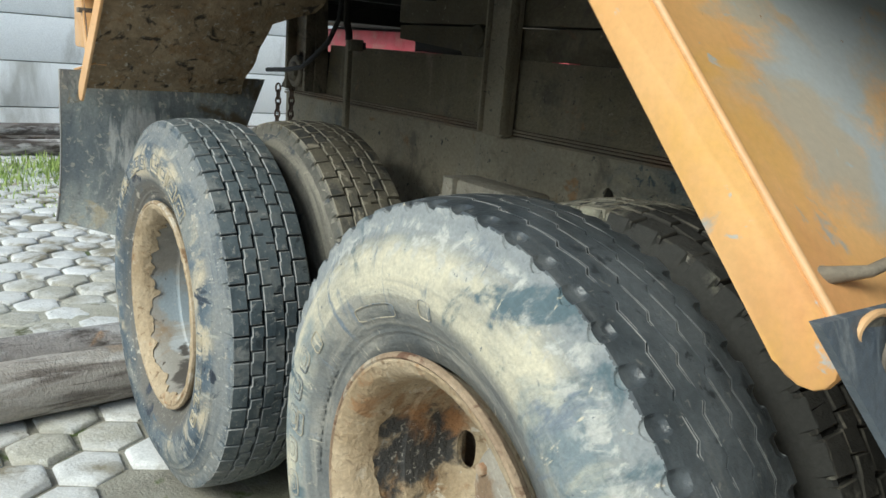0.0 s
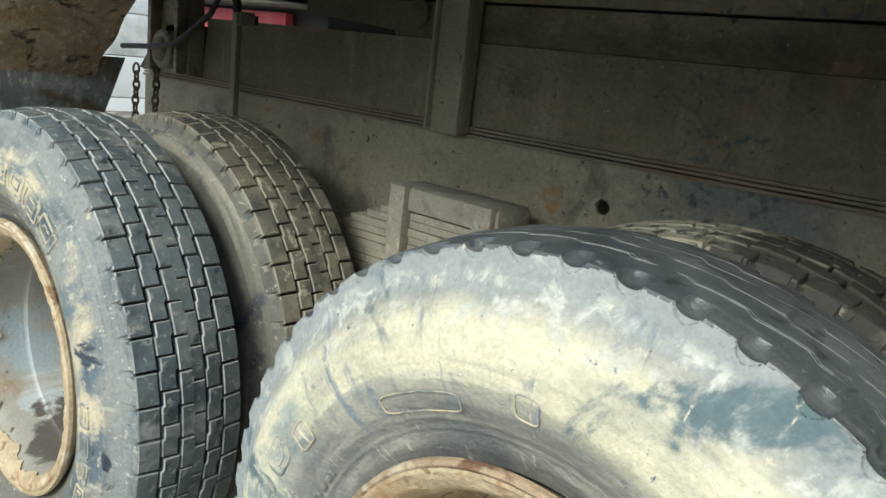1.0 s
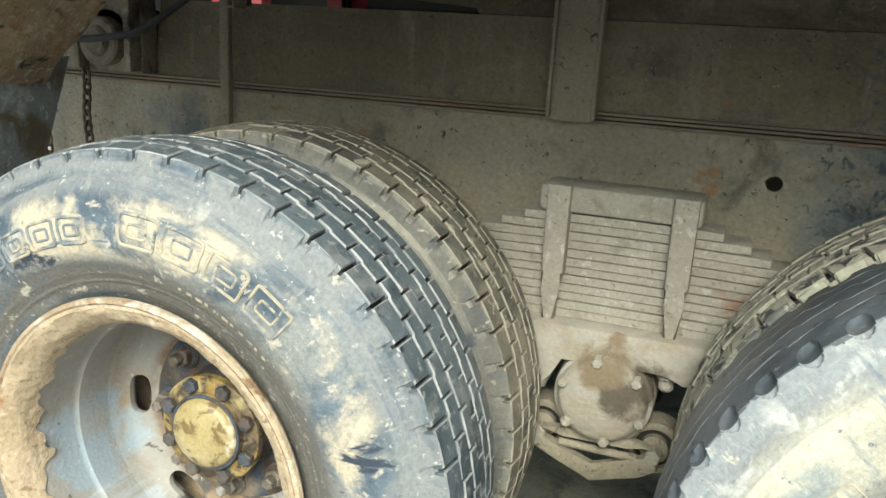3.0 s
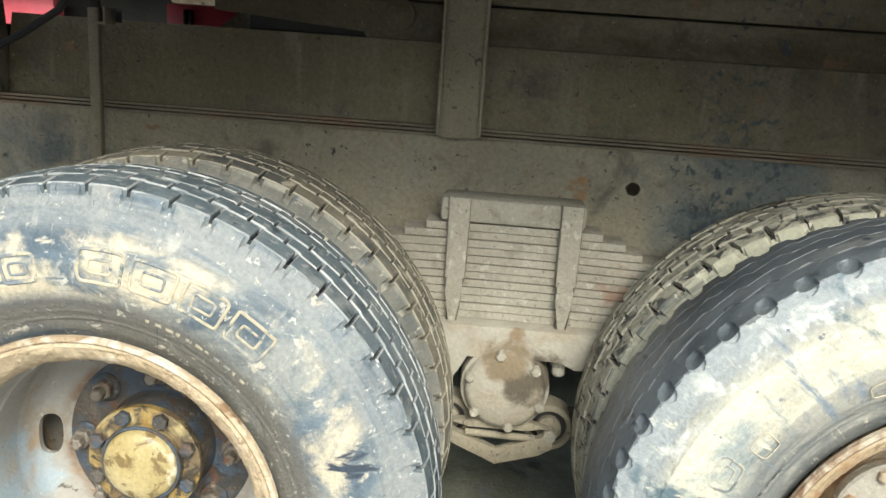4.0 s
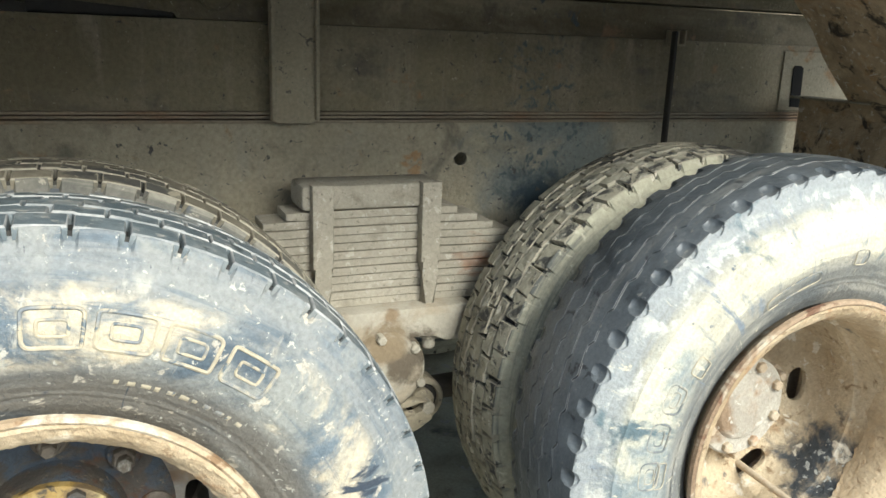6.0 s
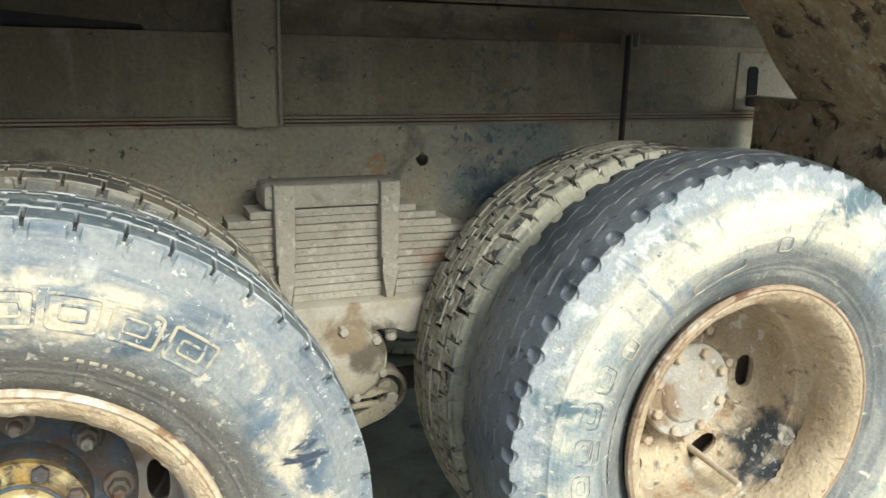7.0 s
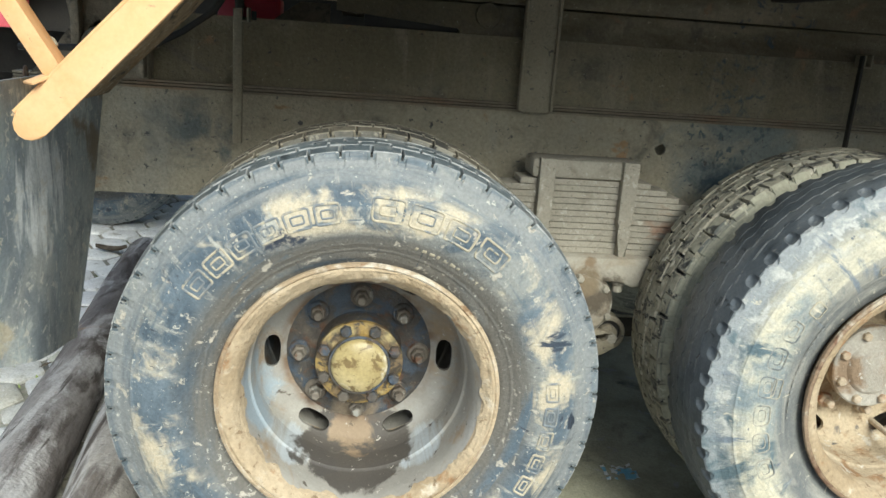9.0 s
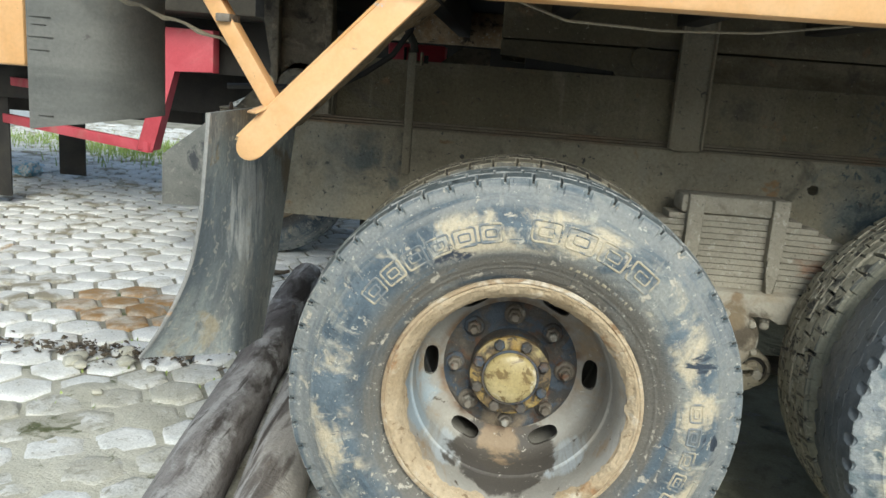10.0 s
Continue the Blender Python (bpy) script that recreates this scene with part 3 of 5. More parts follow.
def add_hex(bm, x, z, v0, v1, r, turn=0.3, chamfer=0.003):
    """A hexagon head on the wheel's face, from offset v0 out to v1."""
    rings = [[bm.verts.new((x + q * math.cos(turn + k * math.pi / 3), -v, z + q * math.sin(turn + k * math.pi / 3))) for k in range(6)] for q, v in ((r, v0), (r, v1 - chamfer), (r - chamfer, v1))]
    for r0, r1 in zip(rings, rings[1:]):
        for k in range(6):
            bm.faces.new((r0[k], r0[(k + 1) % 6], r1[(k + 1) % 6], r1[k]))
    bm.faces.new(rings[-1])
    return bm


def moved(bm, m):
    bmesh.ops.transform(bm, matrix=m, verts=bm.verts)
    return bm


# ---- tyres and wheels: centre of the tyre at the origin, outer face towards -y ----
R, HALF = 0.540, 0.105
SIDE = [(0.510, 0.1085), (0.490, 0.1205), (0.470, 0.1335), (0.445, 0.145), (0.420, 0.150), (0.392, 0.149), (0.366, 0.141), (0.345, 0.129), (0.328, 0.117), (0.312, 0.110), (0.285, 0.094)]


def bulge(r):
    return float(np.interp(r, [p[0] for p in SIDE[::-1]], [p[1] for p in SIDE[::-1]]))


def crown(v):
    return R - 0.010 * (v / HALF) ** 2


def tyre_body():
    """Carcass: both sidewalls with moulded rings, and the floor of the tread grooves."""
    profile = []
    rs = np.linspace(0.285, 0.510, 94)
    for r in rs:
        ridge = 0.0021 * sum(math.exp(-((r - c) / 0.0019) ** 2) for c in (0.330, 0.468))
        ridge += 0.0009 * sum(math.exp(-((r - c) / 0.0014) ** 2) for c in (0.344, 0.452, 0.484))
        profile.append((float(r), bulge(r) + ridge))
    floor = [(crown(v) - 0.016 if abs(v) < 0.09 else 0.515, v) for v in np.linspace(0.102, -0.102, 12)]
    full = profile + floor + [(r, -v) for r, v in profile[::-1]]
    bm = add_spin(bmesh.new(), full, 144)
    for f in bm.faces:
        c = f.calc_center_median()
        if abs(c.y) < 0.1 and math.hypot(c.x, c.z) > 0.45:
            f.material_index = 1
    return bm


def blocks(pitches=53, seed=1, torn=0.0):
    """Five rows of tread blocks, stepped ones in the middle, with open slots at the shoulders."""
    rnd = random.Random(seed)
    bm = bmesh.new()
    edges = [-0.105, -0.064, -0.026, 0.026, 0.064, 0.105]
    phases = [0.0, 0.38, 0.72, 0.60, 0.22]
    pitch = 2 * math.pi / pitches
    gap = 0.0015
    for row in range(5):
        lo, hi = edges[row] + (gap if row else 0), edges[row + 1] - (gap if row < 4 else 0)
        outer = row in (0, 4)
        for j in range(pitches):
            slot = (0.0028 if outer else 0.0020) / R
            a = (j + phases[row]) * pitch + slot
            b = a + pitch - 2 * slot
            if row == 2:
                d, mid = 0.36 * pitch, 0.0
                shape = [(a, lo), (b, lo), (b, mid + gap), (b + d, mid + gap), (b + d, hi), (a + d, hi), (a + d, mid + 0.0), (a, mid + 0.0)]
            else:
                nip = 0.0045 if row in (1, 3) else 0.0
                m0, m1 = a + 0.55 * (b - a), a + 0.62 * (b - a)
                shape = [(a, lo + nip), (m0, lo + nip), (m1, lo), (b, lo), (b, hi - nip), (m1, hi - nip), (m0, hi), (a, hi)]
            ct, cv = sum(q[0] for q in shape) / 8, sum(q[1] for q in shape) / 8
            lift = rnd.uniform(-0.0013, 0.0005) - torn * rnd.random() ** 2 * 0.003
            if torn:
                shape = [(t + torn * rnd.uniform(-0.0045, 0.0045) / R, v + torn * rnd.uniform(-0.0022, 0.0022)) for t, v in shape]
            rings = []
            for depth, shrink in ((-0.017, 0.0), (-0.0026, 0.0), (0.0, 0.0020)):
                ring = []
                for t, v in shape:
                    vv = v + (shrink if v < cv else -shrink)
                    tt = t + (shrink if t < ct else -shrink) / R
                    rr = crown(vv) + depth + (lift if depth > -0.01 else 0)
                    if torn:
                        rr -= torn * 0.004 * max(0.0, noise.noise((math.cos(tt) * 40, vv * 90, math.sin(tt) * 40)))
                    ring.append(bm.verts.new((rr * math.cos(tt), -vv, rr * math.sin(tt))))
                rings.append(ring)
            for n, (q0, q1) in enumerate(zip(rings, rings[1:])):
                for k in range(8):
                    bm.faces.new((q0[k], q0[(k + 1) % 8], q1[(k + 1) % 8], q1[k])).material_index = n
            top = rings[-1]
            if row == 2:
                bm.faces.new((top[0], top[1], top[2], top[7])), bm.faces.new((top[7], top[2], top[6])), bm.faces.new((top[2], top[3], top[6])), bm.faces.new((top[3], top[4], top[5], top[6]))
            else:
                bm.faces.new((top[0], top[1], top[6], top[7])), bm.faces.new((top[1], top[2], top[5], top[6])), bm.faces.new((top[2], top[3], top[4], top[5]))
    # rounded shoulders with a square notch at the end of each slot
    n = pitches * 16
    drop = [(-0.0045, 0.1015), (-0.0012, 0.1030), (-0.0022, 0.1055), (-0.006, 0.1075), (-0.012, 0.1095), (-0.018, 0.1118), (-0.025, 0.1145), (-0.033, 0.1165), (-0.042, 0.1190)]
    deep = [0.004, 0.008, 0.008, 0.008, 0.0075, 0.006, 0.003, 0.0, 0.0]
    for side, phase in ((-1, phases[0]), (1, phases[4])):
        rings = []
        for c, (d, v) in enumerate(drop):
            ring = []
            for k in range(n):
                p = (k / 16 - phase + 0.5) % 1 - 0.5
                cutin = deep[c] if abs(p) < 0.10 else 0.0
                a = 2 * math.pi * k / n
                rough = noise.noise((math.cos(a) * 25, v * 60 * side, math.sin(a) * 25))
                worn = 0.0016 * rough - torn * 0.006 * max(0.0, rough)
                rr = crown(0.105) + d + worn - (cutin * 0.9 if c < 3 else 0)
                vv = side * (v - cutin)
                ring.append(bm.verts.new((rr * math.cos(a), -vv, rr * math.sin(a))))
            rings.append(ring)
        for c, (q0, q1) in enumerate(zip(rings, rings[1:])):
            for k in range(n):
                p = ((k + 0.5) / 16 - phase + 0.5) % 1 - 0.5
                f = bm.faces.new((q0[k], q0[(k + 1) % n], q1[(k + 1) % n], q1[k]))
                f.material_index = 3 if abs(p) < 0.09 and c < 4 else 2
    return bm


def ribs(pitches=54):
    """Worn ribs with thin zigzag grooves and scooped shoulders."""
    bm = bmesh.new()
    per = 24
    n = pitches * per
    lines = [-0.105, -0.052, -0.018, 0.018, 0.052, 0.105]

    def zig(k, v):
        if abs(v) > 0.1:
            return 0.0
        p = ((k + round(v * 450)) % per) / per
        return 0.0052 * (2 * p / 0.8 - 1) if p < 0.8 else 0.0052 * (1 - 2 * (p - 0.8) / 0.2)

    def scoop(k, v, depth=0.0):
        p = ((k % per) / per - 0.5) / 0.25
        s = abs(v) - 0.0985 if depth > -0.002 else 0.0070 - depth
        q = s / (0.019 if s < 0 else 0.019)
        return 0.0084 * max(0.0, 1 - p * p - q * q) ** 0.42

    gap = 0.0011
    shoulder = [(-0.0017, 0.1058), (-0.0035, 0.1065), (-0.0052, 0.1072), (-0.007, 0.1078), (-0.0092, 0.1084), (-0.0115, 0.1090), (-0.014, 0.1097), (-0.017, 0.1105), (-0.021, 0.1117), (-0.026, 0.1130), (-0.038, 0.1165)]
    for lo, hi in zip(lines, lines[1:]):
        a0, a1 = lo + (gap if lo > -0.1 else 0), hi - (gap if hi < 0.1 else 0)
        cols = [(0.0, a0 + (a1 - a0) * q) for q in (0.0, 0.015, 0.04, 0.08, 0.12, 0.17, 0.24, 0.33, 0.42, 0.5, 0.58, 0.67, 0.76, 0.83, 0.88, 0.92, 0.96, 0.985, 1.0)]
        cols = ([(-0.014, a0)] if lo > -0.1 else [(d, -v) for d, v in shoulder[::-1]]) + cols + ([(-0.014, a1)] if hi < 0.1 else shoulder)
        rings = []
        for depth, v in cols:
            ring = []
            for k in range(n):
                a = 2 * math.pi * k / n
                w = 0.0 if abs(v) > 0.104 else zig(k, lo) * (hi - v) / (hi - lo) + zig(k, hi) * (v - lo) / (hi - lo)
                dip = scoop(k, v, depth)
                rr = crown(min(abs(v), 0.105)) + depth - dip + 0.0014 * noise.noise((math.cos(a) * 12, v * 30, math.sin(a) * 12))
                if abs(v) > 0.104:
                    w -= math.copysign(0.5 * dip, v)
                elif abs(v) < 0.06 and (k + round(min((lo, hi), key=lambda e: abs(e - v)) * 450)) % per > 0.8 * per and min(abs(v - a0), abs(v - a1)) < 1e-6:
                    w += 0.0014 if abs(v - a0) < 1e-6 else -0.0014
                ring.append(bm.verts.new((rr * math.cos(a), -(v + w), rr * math.sin(a))))
            rings.append(ring)
        for c, (q0, q1) in enumerate(zip(rings, rings[1:])):
            v = (cols[c][1] + cols[c + 1][1]) / 2
            for k in range(n):
                f = bm.faces.new((q0[k], q0[(k + 1) % n], q1[(k + 1) % n], q1[k]))
                a = 2 * math.pi * k / n
                if ((c in (1, 2) and lo > -0.1) or (c in (len(rings) - 3, len(rings) - 4) and hi < 0.1)) and noise.noise((math.cos(a) * 14, v * 50, math.sin(a) * 14)) > -0.12:
                    f.material_index = 1
                elif abs(v) + 0.0025 * noise.noise((math.cos(a) * 18, v * 20, math.sin(a) * 18)) + 0.0008 * noise.noise((math.cos(a) * 90, v * 20, math.sin(a) * 90)) > (0.1060 if scoop(k, v, min(cols[c][0], cols[c + 1][0])) < 0.002 else 0.1030):
                    f.material_index = 2
    return bm


def on_side(bm, a0, a1, r0, r1, thick=0.0025, hollow=0.0):
    """A plain raised shape on the sidewall between two angles and radii; hollow: the width of its rim."""
    def patch(p0, p1, q0, q1):
        na, nr = max(2, int(abs(p1 - p0) / 2.0)), 3
        grid = []
        for i in range(na + 1):
            a = radians(p0 + (p1 - p0) * i / na)
            col = []
            for j in range(nr + 1):
                r = q0 + (q1 - q0) * j / nr
                edge = i in (0, na) or j in (0, nr)
                b = a + 0.0045 * noise.noise((r * 130, a * 30, 3.0))
                q = r + 0.0016 * noise.noise((r * 90, a * 40, 7.0))
                col.append(bm.verts.new((q * math.cos(b), -(bulge(q) + (thick if not edge else thick * 0.1)), q * math.sin(b))))
            grid.append(col)
        for i in range(na):
            for j in range(nr):
                bm.faces.new((grid[i][j], grid[i + 1][j], grid[i + 1][j + 1], grid[i][j + 1]))
    if not hollow:
        patch(a0, a1, r0, r1)
    else:
        da = math.degrees(hollow / ((r0 + r1) / 2)) * (1 if a1 > a0 else -1)
        patch(a0, a1, r0, r0 + hollow), patch(a0, a1, r1 - hollow, r1)
        patch(a0, a0 + da, r0 + hollow, r1 - hollow), patch(a1 - da, a1, r0 + hollow, r1 - hollow)


def rim_shell():
    """Steel rim: rolled lip, gutter, barrel with a step."""
    p = [(0.288, 0.100), (0.300, 0.112), (0.3045, 0.121), (0.303, 0.128), (0.297, 0.130), (0.292, 0.126), (0.284, 0.121), (0.276, 0.119), (0.268, 0.110), (0.260, 0.096), (0.254, 0.075),
         (0.251, 0.040), (0.250, 0.004), (0.2485, -0.002), (0.2445, -0.006), (0.2425, -0.030), (0.2435, -0.060), (0.242, -0.100), (0.240, -0.150), (0.250, -0.150), (0.255, -0.03), (0.262, 0.05), (0.288, 0.100)]
    bm = add_spin(bmesh.new(), p, 120)
    for f in bm.faces:
        if -f.calc_center_median().y > 0.105:
            f.material_index = 1
    return bm


def rim_crust(seed, lean, thick):
    """Dried mud caked on the rim gutter, rough all over, with a ragged inner edge."""
    path = [(0.2935, 0.1275), (0.288, 0.1240), (0.280, 0.1205), (0.272, 0.1145), (0.265, 0.105), (0.2595, 0.094), (0.2560, 0.080), (0.2535, 0.066), (0.2520, 0.045), (0.2512, 0.022)]
    steps, segs = 14, 420
    bm = bmesh.new()
    rings = []
    for j in range(steps + 1):
        ring = []
        for k in range(segs):
            a = 2 * math.pi * k / segs
            ca, sa = math.cos(a), math.sin(a)
            reach = (0.56 if seed < 5 else 0.86) - (-0.17 if seed < 5 else 0.10) * math.cos(a - lean) + 0.14 * noise.noise((ca * 2.4 + seed, sa * 2.4, 6.0)) + (0.17 if seed < 5 else 0.06) * noise.noise((ca * 7, sa * 9 + seed, 2.0)) + (0.045 if seed < 5 else 0.02) * noise.noise((ca * 22 + seed, sa * 22, 4.0))
            f = min(1.0, max(0.30, reach)) * min(1.0, j / (steps - 1)) * (len(path) - 1)
            i = min(int(f), len(path) - 2)
            (r0, v0), (r1, v1) = path[i], path[i + 1]
            r, v = r0 + (r1 - r0) * (f - i), v0 + (v1 - v0) * (f - i)
            n = Vector((v1 - v0, -(r1 - r0))).normalized()
            up = thick * (0.85 + 0.6 * noise.noise((ca * 6 + seed, sa * 6, f * 0.6)) + 0.28 * noise.noise((ca * 26, sa * 26 + seed, f * 2.2)) + 0.15 * noise.noise((ca * 70 + seed, sa * 70, f * 6)))
            up = -0.001 if j == steps else 0.0004 if j == 0 else max(0.0006, up)
            ring.append(bm.verts.new(((r + n.x * up) * ca, -(v + n.y * up), (r + n.x * up) * sa)))
        rings.append(ring)
    for q0, q1 in zip(rings, rings[1:]):
        for k in range(segs):
            bm.faces.new((q0[k], q0[(k + 1) % segs], q1[(k + 1) % segs], q1[k]))
    return bm


def wheel_disc():
    """Dished disc with six long hand holes cut through."""
    p = [(0.244, -0.070), (0.240, -0.095), (0.232, -0.114), (0.220, -0.124), (0.205, -0.130), (0.188, -0.137), (0.172, -0.144), (0.160, -0.146), (0.100, -0.146), (0.100, -0.155), (0.160, -0.155), (0.172, -0.153), (0.19, -0.147), (0.205, -0.140), (0.222, -0.134), (0.236, -0.122), (0.2445, -0.100), (0.2475, -0.070), (0.244, -0.070)]
    bm = add_spin(bmesh.new(), p, 120)
    bmesh.ops.recalc_face_normals(bm, faces=bm.faces)
    me = bpy.data.meshes.new("disc_blank")
    bm.to_mesh(me)
    bm.free()
    blank = new("disc_blank", me)
    cm = bmesh.new()
    for k in range(6):
        a = radians(60 * k)
        outline = []
        for s in range(24):
            u = 2 * math.pi * s / 24
            du = 0.041 * (1 if math.cos(u) > 0 else -1) * abs(math.cos(u)) ** 0.7
            dr = 0.0188 * (1 if math.sin(u) > 0 else -1) * abs(math.sin(u)) ** 0.8
            r = 0.208 + dr
            outline.append((r * math.cos(a) - du * math.sin(a), r * math.sin(a) + du * math.cos(a)))
        add_prism(cm, outline, 0.09, 0.20)
    bmesh.ops.recalc_face_normals(cm, faces=cm.faces)
    ce = bpy.data.meshes.new("cutter")
    cm.to_mesh(ce)
    cm.free()
    cutter = new("cutter", ce)
    mod = blank.modifiers.new("holes", "BOOLEAN")
    mod.object, mod.operation, mod.solver = cutter, "DIFFERENCE", "EXACT"
    bpy.context.view_layer.update()
    cut = bpy.data.meshes.new_from_object(blank.evaluated_get(bpy.context.evaluated_depsgraph_get()))
    for ob in (blank, cutter):
        bpy.data.objects.remove(ob)
    out = bmesh.new()
    out.from_mesh(cut)
    return out


shared = {}


def share(key, make, material, *more):
    """One mesh for all parts that look alike."""
    if key not in shared:
        ob = part(key, make(), material, None)
        for extra in more:
            ob.data.materials.append(extra)
        shared[key] = ob.data
        bpy.data.objects.remove(ob)
    return shared[key]


def placed(name, mesh, parent, label=""):
    ob = new(name, mesh)
    ob.parent = parent
    if label:
        ob["label"] = label
    return ob


def wheel(truck, at, spin, side_mat, tread_key, tread_make, tread_mat, hub, seed, label, rim_mat):
    """A wheel is the rim, with its tyre, tread, disc, nuts and hub as pieces of it."""
    w = placed("wheel", share("rim_" + rim_mat.name, rim_shell, rim_mat, rim_rust if rim_mat is rim_grey else rim_brown), truck, label)
    w.matrix_basis = Matrix.Translation(at) @ Matrix.Rotation(radians(spin), 4, "Y")
    placed("tyre_carcass", share("tyre_carcass_" + side_mat.name, tyre_body, side_mat, groove_black), w)
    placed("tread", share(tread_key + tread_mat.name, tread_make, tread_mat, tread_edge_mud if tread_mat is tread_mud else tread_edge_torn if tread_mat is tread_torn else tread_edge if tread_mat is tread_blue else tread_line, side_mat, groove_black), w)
    placed("wheel_disc", share("wheel_disc_" + rim_mat.name, wheel_disc, rim_mat), w)
    if hub:
        part("dried_mud", rim_crust(seed, radians(150 if seed < 5 else 60), 0.0052 if seed < 5 else 0.0034), rim_mud, w, "ragged crust of tan dried mud")
    return w


truck = thing("dump_truck", "muddy orange dump truck with twin rear axles", "truck")
XA, XB, Z0 = -2.236, -0.905, 0.540
Y_A, Y_B, Y_IN = 0.762, 0.785, 1.088
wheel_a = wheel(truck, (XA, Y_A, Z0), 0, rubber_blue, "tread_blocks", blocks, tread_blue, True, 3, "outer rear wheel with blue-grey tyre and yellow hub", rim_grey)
wheel_b = wheel(truck, (XB, Y_B, Z0 + 0.012), -60, rubber_cream, "tread_ribs", ribs, tread_dark, True, 8, "outer wheel with cream-muddied worn tyre", rim_tan)
inner_a = wheel(truck, (XA, Y_IN, Z0), 17, rubber_dull, "tread_blocks", blocks, tread_mud, False, 0, "inner wheel with brown muddy block tread", rim_grey)
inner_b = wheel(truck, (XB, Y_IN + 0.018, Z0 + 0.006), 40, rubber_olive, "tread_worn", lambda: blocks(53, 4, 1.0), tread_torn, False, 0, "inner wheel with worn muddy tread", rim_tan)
MID = 1.875
for ob in (wheel_a, wheel_b, inner_a, inner_b):
    x, y, z = ob.matrix_basis.translation
    copy_thing(ob, pose(x, 2 * MID - y, z, 0, 0, 180))


def hub_part(name, bm, material, w, label=""):
    return part(name, moved(bm, Matrix.Translation((0, 0.042, 0))), material, w, label)


def hub_front(w):
    """Dark studded hub with eight nuts and a bolted yellow cap."""
    hub_part("hub_drum", add_spin(bmesh.new(), [(0.19, -0.19), (0.185, -0.165), (0.12, -0.165), (0.118, -0.112), (0.105, -0.106), (0.1, -0.07), (0.094, -0.04), (0.09, -0.036), (0.0, -0.036)], 64), hub_dark, w)
    hub_part("hub_ring", add_spin(bmesh.new(), [(0.177, -0.108), (0.176, -0.100), (0.170, -0.0965), (0.122, -0.0955), (0.116, -0.099), (0.100, -0.101), (0.099, -0.110)], 64), hub_dark, w)
    hub_part("hub_cap", add_spin(bmesh.new(), [(0.104, -0.037), (0.103, -0.024), (0.098, -0.021), (0.074, -0.021), (0.073, -0.012), (0.070, -0.009), (0.0, -0.009)], 64), hub_yellow, w, "chipped yellow bolted hub cap")
    hub_part("cap_dome", add_spin(bmesh.new(), [(0.067, -0.010), (0.065, -0.003), (0.060, 0.002), (0.042, 0.008), (0.022, 0.011), (0.0, 0.0115)], 48), hub_cream, w, "pale domed centre")
    hub_part("cap_groove", add_spin(bmesh.new(), [(0.0735, -0.0110), (0.0725, -0.0078), (0.0690, -0.0070), (0.0668, -0.0085)], 48), hub_dark, w)
    for k in range(8):
        a = radians(22.5 + 45 * k)
        hub_part("cap_bolt", add_hex(bmesh.new(), 0.089 * math.cos(a), 0.089 * math.sin(a), -0.021, -0.007, 0.0145, k * 0.37), hub_dark, w)
    for k in range(8):
        a = radians(90 + 45 * k)
        x, z = 0.144 * math.cos(a), 0.144 * math.sin(a)
        bm = add_hex(bmesh.new(), x, z, -0.098, -0.070, 0.0190, k * 0.5)
        add_hex(bm, x, z, -0.071, -0.050, 0.0120, k * 0.9 + 0.2)
        moved_ring = add_spin(bmesh.new(), [(0.0275, -0.099), (0.0272, -0.092), (0.0235, -0.088), (0.015, -0.0875)], 28)
        hub_part("washer", moved(moved_ring, Matrix.Translation((x, 0, z))), hub_dark if k % 3 else nut_metal, w)
        hub_part("wheel_nut", bm, nut_metal, w)


def hub_rear(w):
    """Dust-covered drum hub with a bolted round cover."""
    hub_part("hub_drum", add_spin(bmesh.new(), [(0.19, -0.19), (0.185, -0.165), (0.125, -0.165), (0.122, -0.112), (0.100, -0.112), (0.096, -0.052), (0.0, -0.052)], 64), hub_dusty, w)
    hub_part("hub_cap", add_spin(bmesh.new(), [(0.111, -0.056), (0.112, -0.036), (0.108, -0.032), (0.075, -0.031), (0.069, -0.024), (0.062, -0.022), (0.0, -0.022)], 64), hub_grey, w, "grey dusty round hub cover")
    for k in range(8):
        a = radians(10 + 45 * k)
        hub_part("cap_bolt", add_hex(bmesh.new(), 0.094 * math.cos(a), 0.094 * math.sin(a), -0.033, -0.020, 0.0125, k * 0.37), hub_dusty, w)
    for k in range(8):
        a = radians(90 + 45 * k)
        hub_part("wheel_nut", add_hex(add_hex(bmesh.new(), 0.144 * math.cos(a), 0.144 * math.sin(a), -0.116, -0.085, 0.021, k * 0.5), 0.144 * math.cos(a), 0.144 * math.sin(a), -0.086, -0.062, 0.012, k), hub_dusty, w)


for ob in wheel_b.children:
    if ob.name.startswith("tyre") or ob.name.startswith("tread"):
        ob.scale = (1.022, 1.0, 1.022)
hub_front(wheel_a)
hub_rear(wheel_b)
a = radians(-128)
part("valve_stem", add_tube(bmesh.new(), [(0.195 * math.cos(a), 0.145, 0.195 * math.sin(a)), (0.200 * math.cos(a), 0.06, 0.200 * math.sin(a)), (0.206 * math.cos(a), -0.03, 0.206 * math.sin(a))], [0.0085, 0.0075, 0.0075], 10), hub_dusty, wheel_b, "pale long valve stem")

# raised maker's marks on the tyres as plain shapes


def mark(w, a0, a1, r0, r1, hollow, material=None):
    bm = bmesh.new()
    on_side(bm, a0, a1, r0, r1, hollow=hollow)
    part("raised_mark", bm, material or letter_mud, w, "plain raised shape in tan mud")


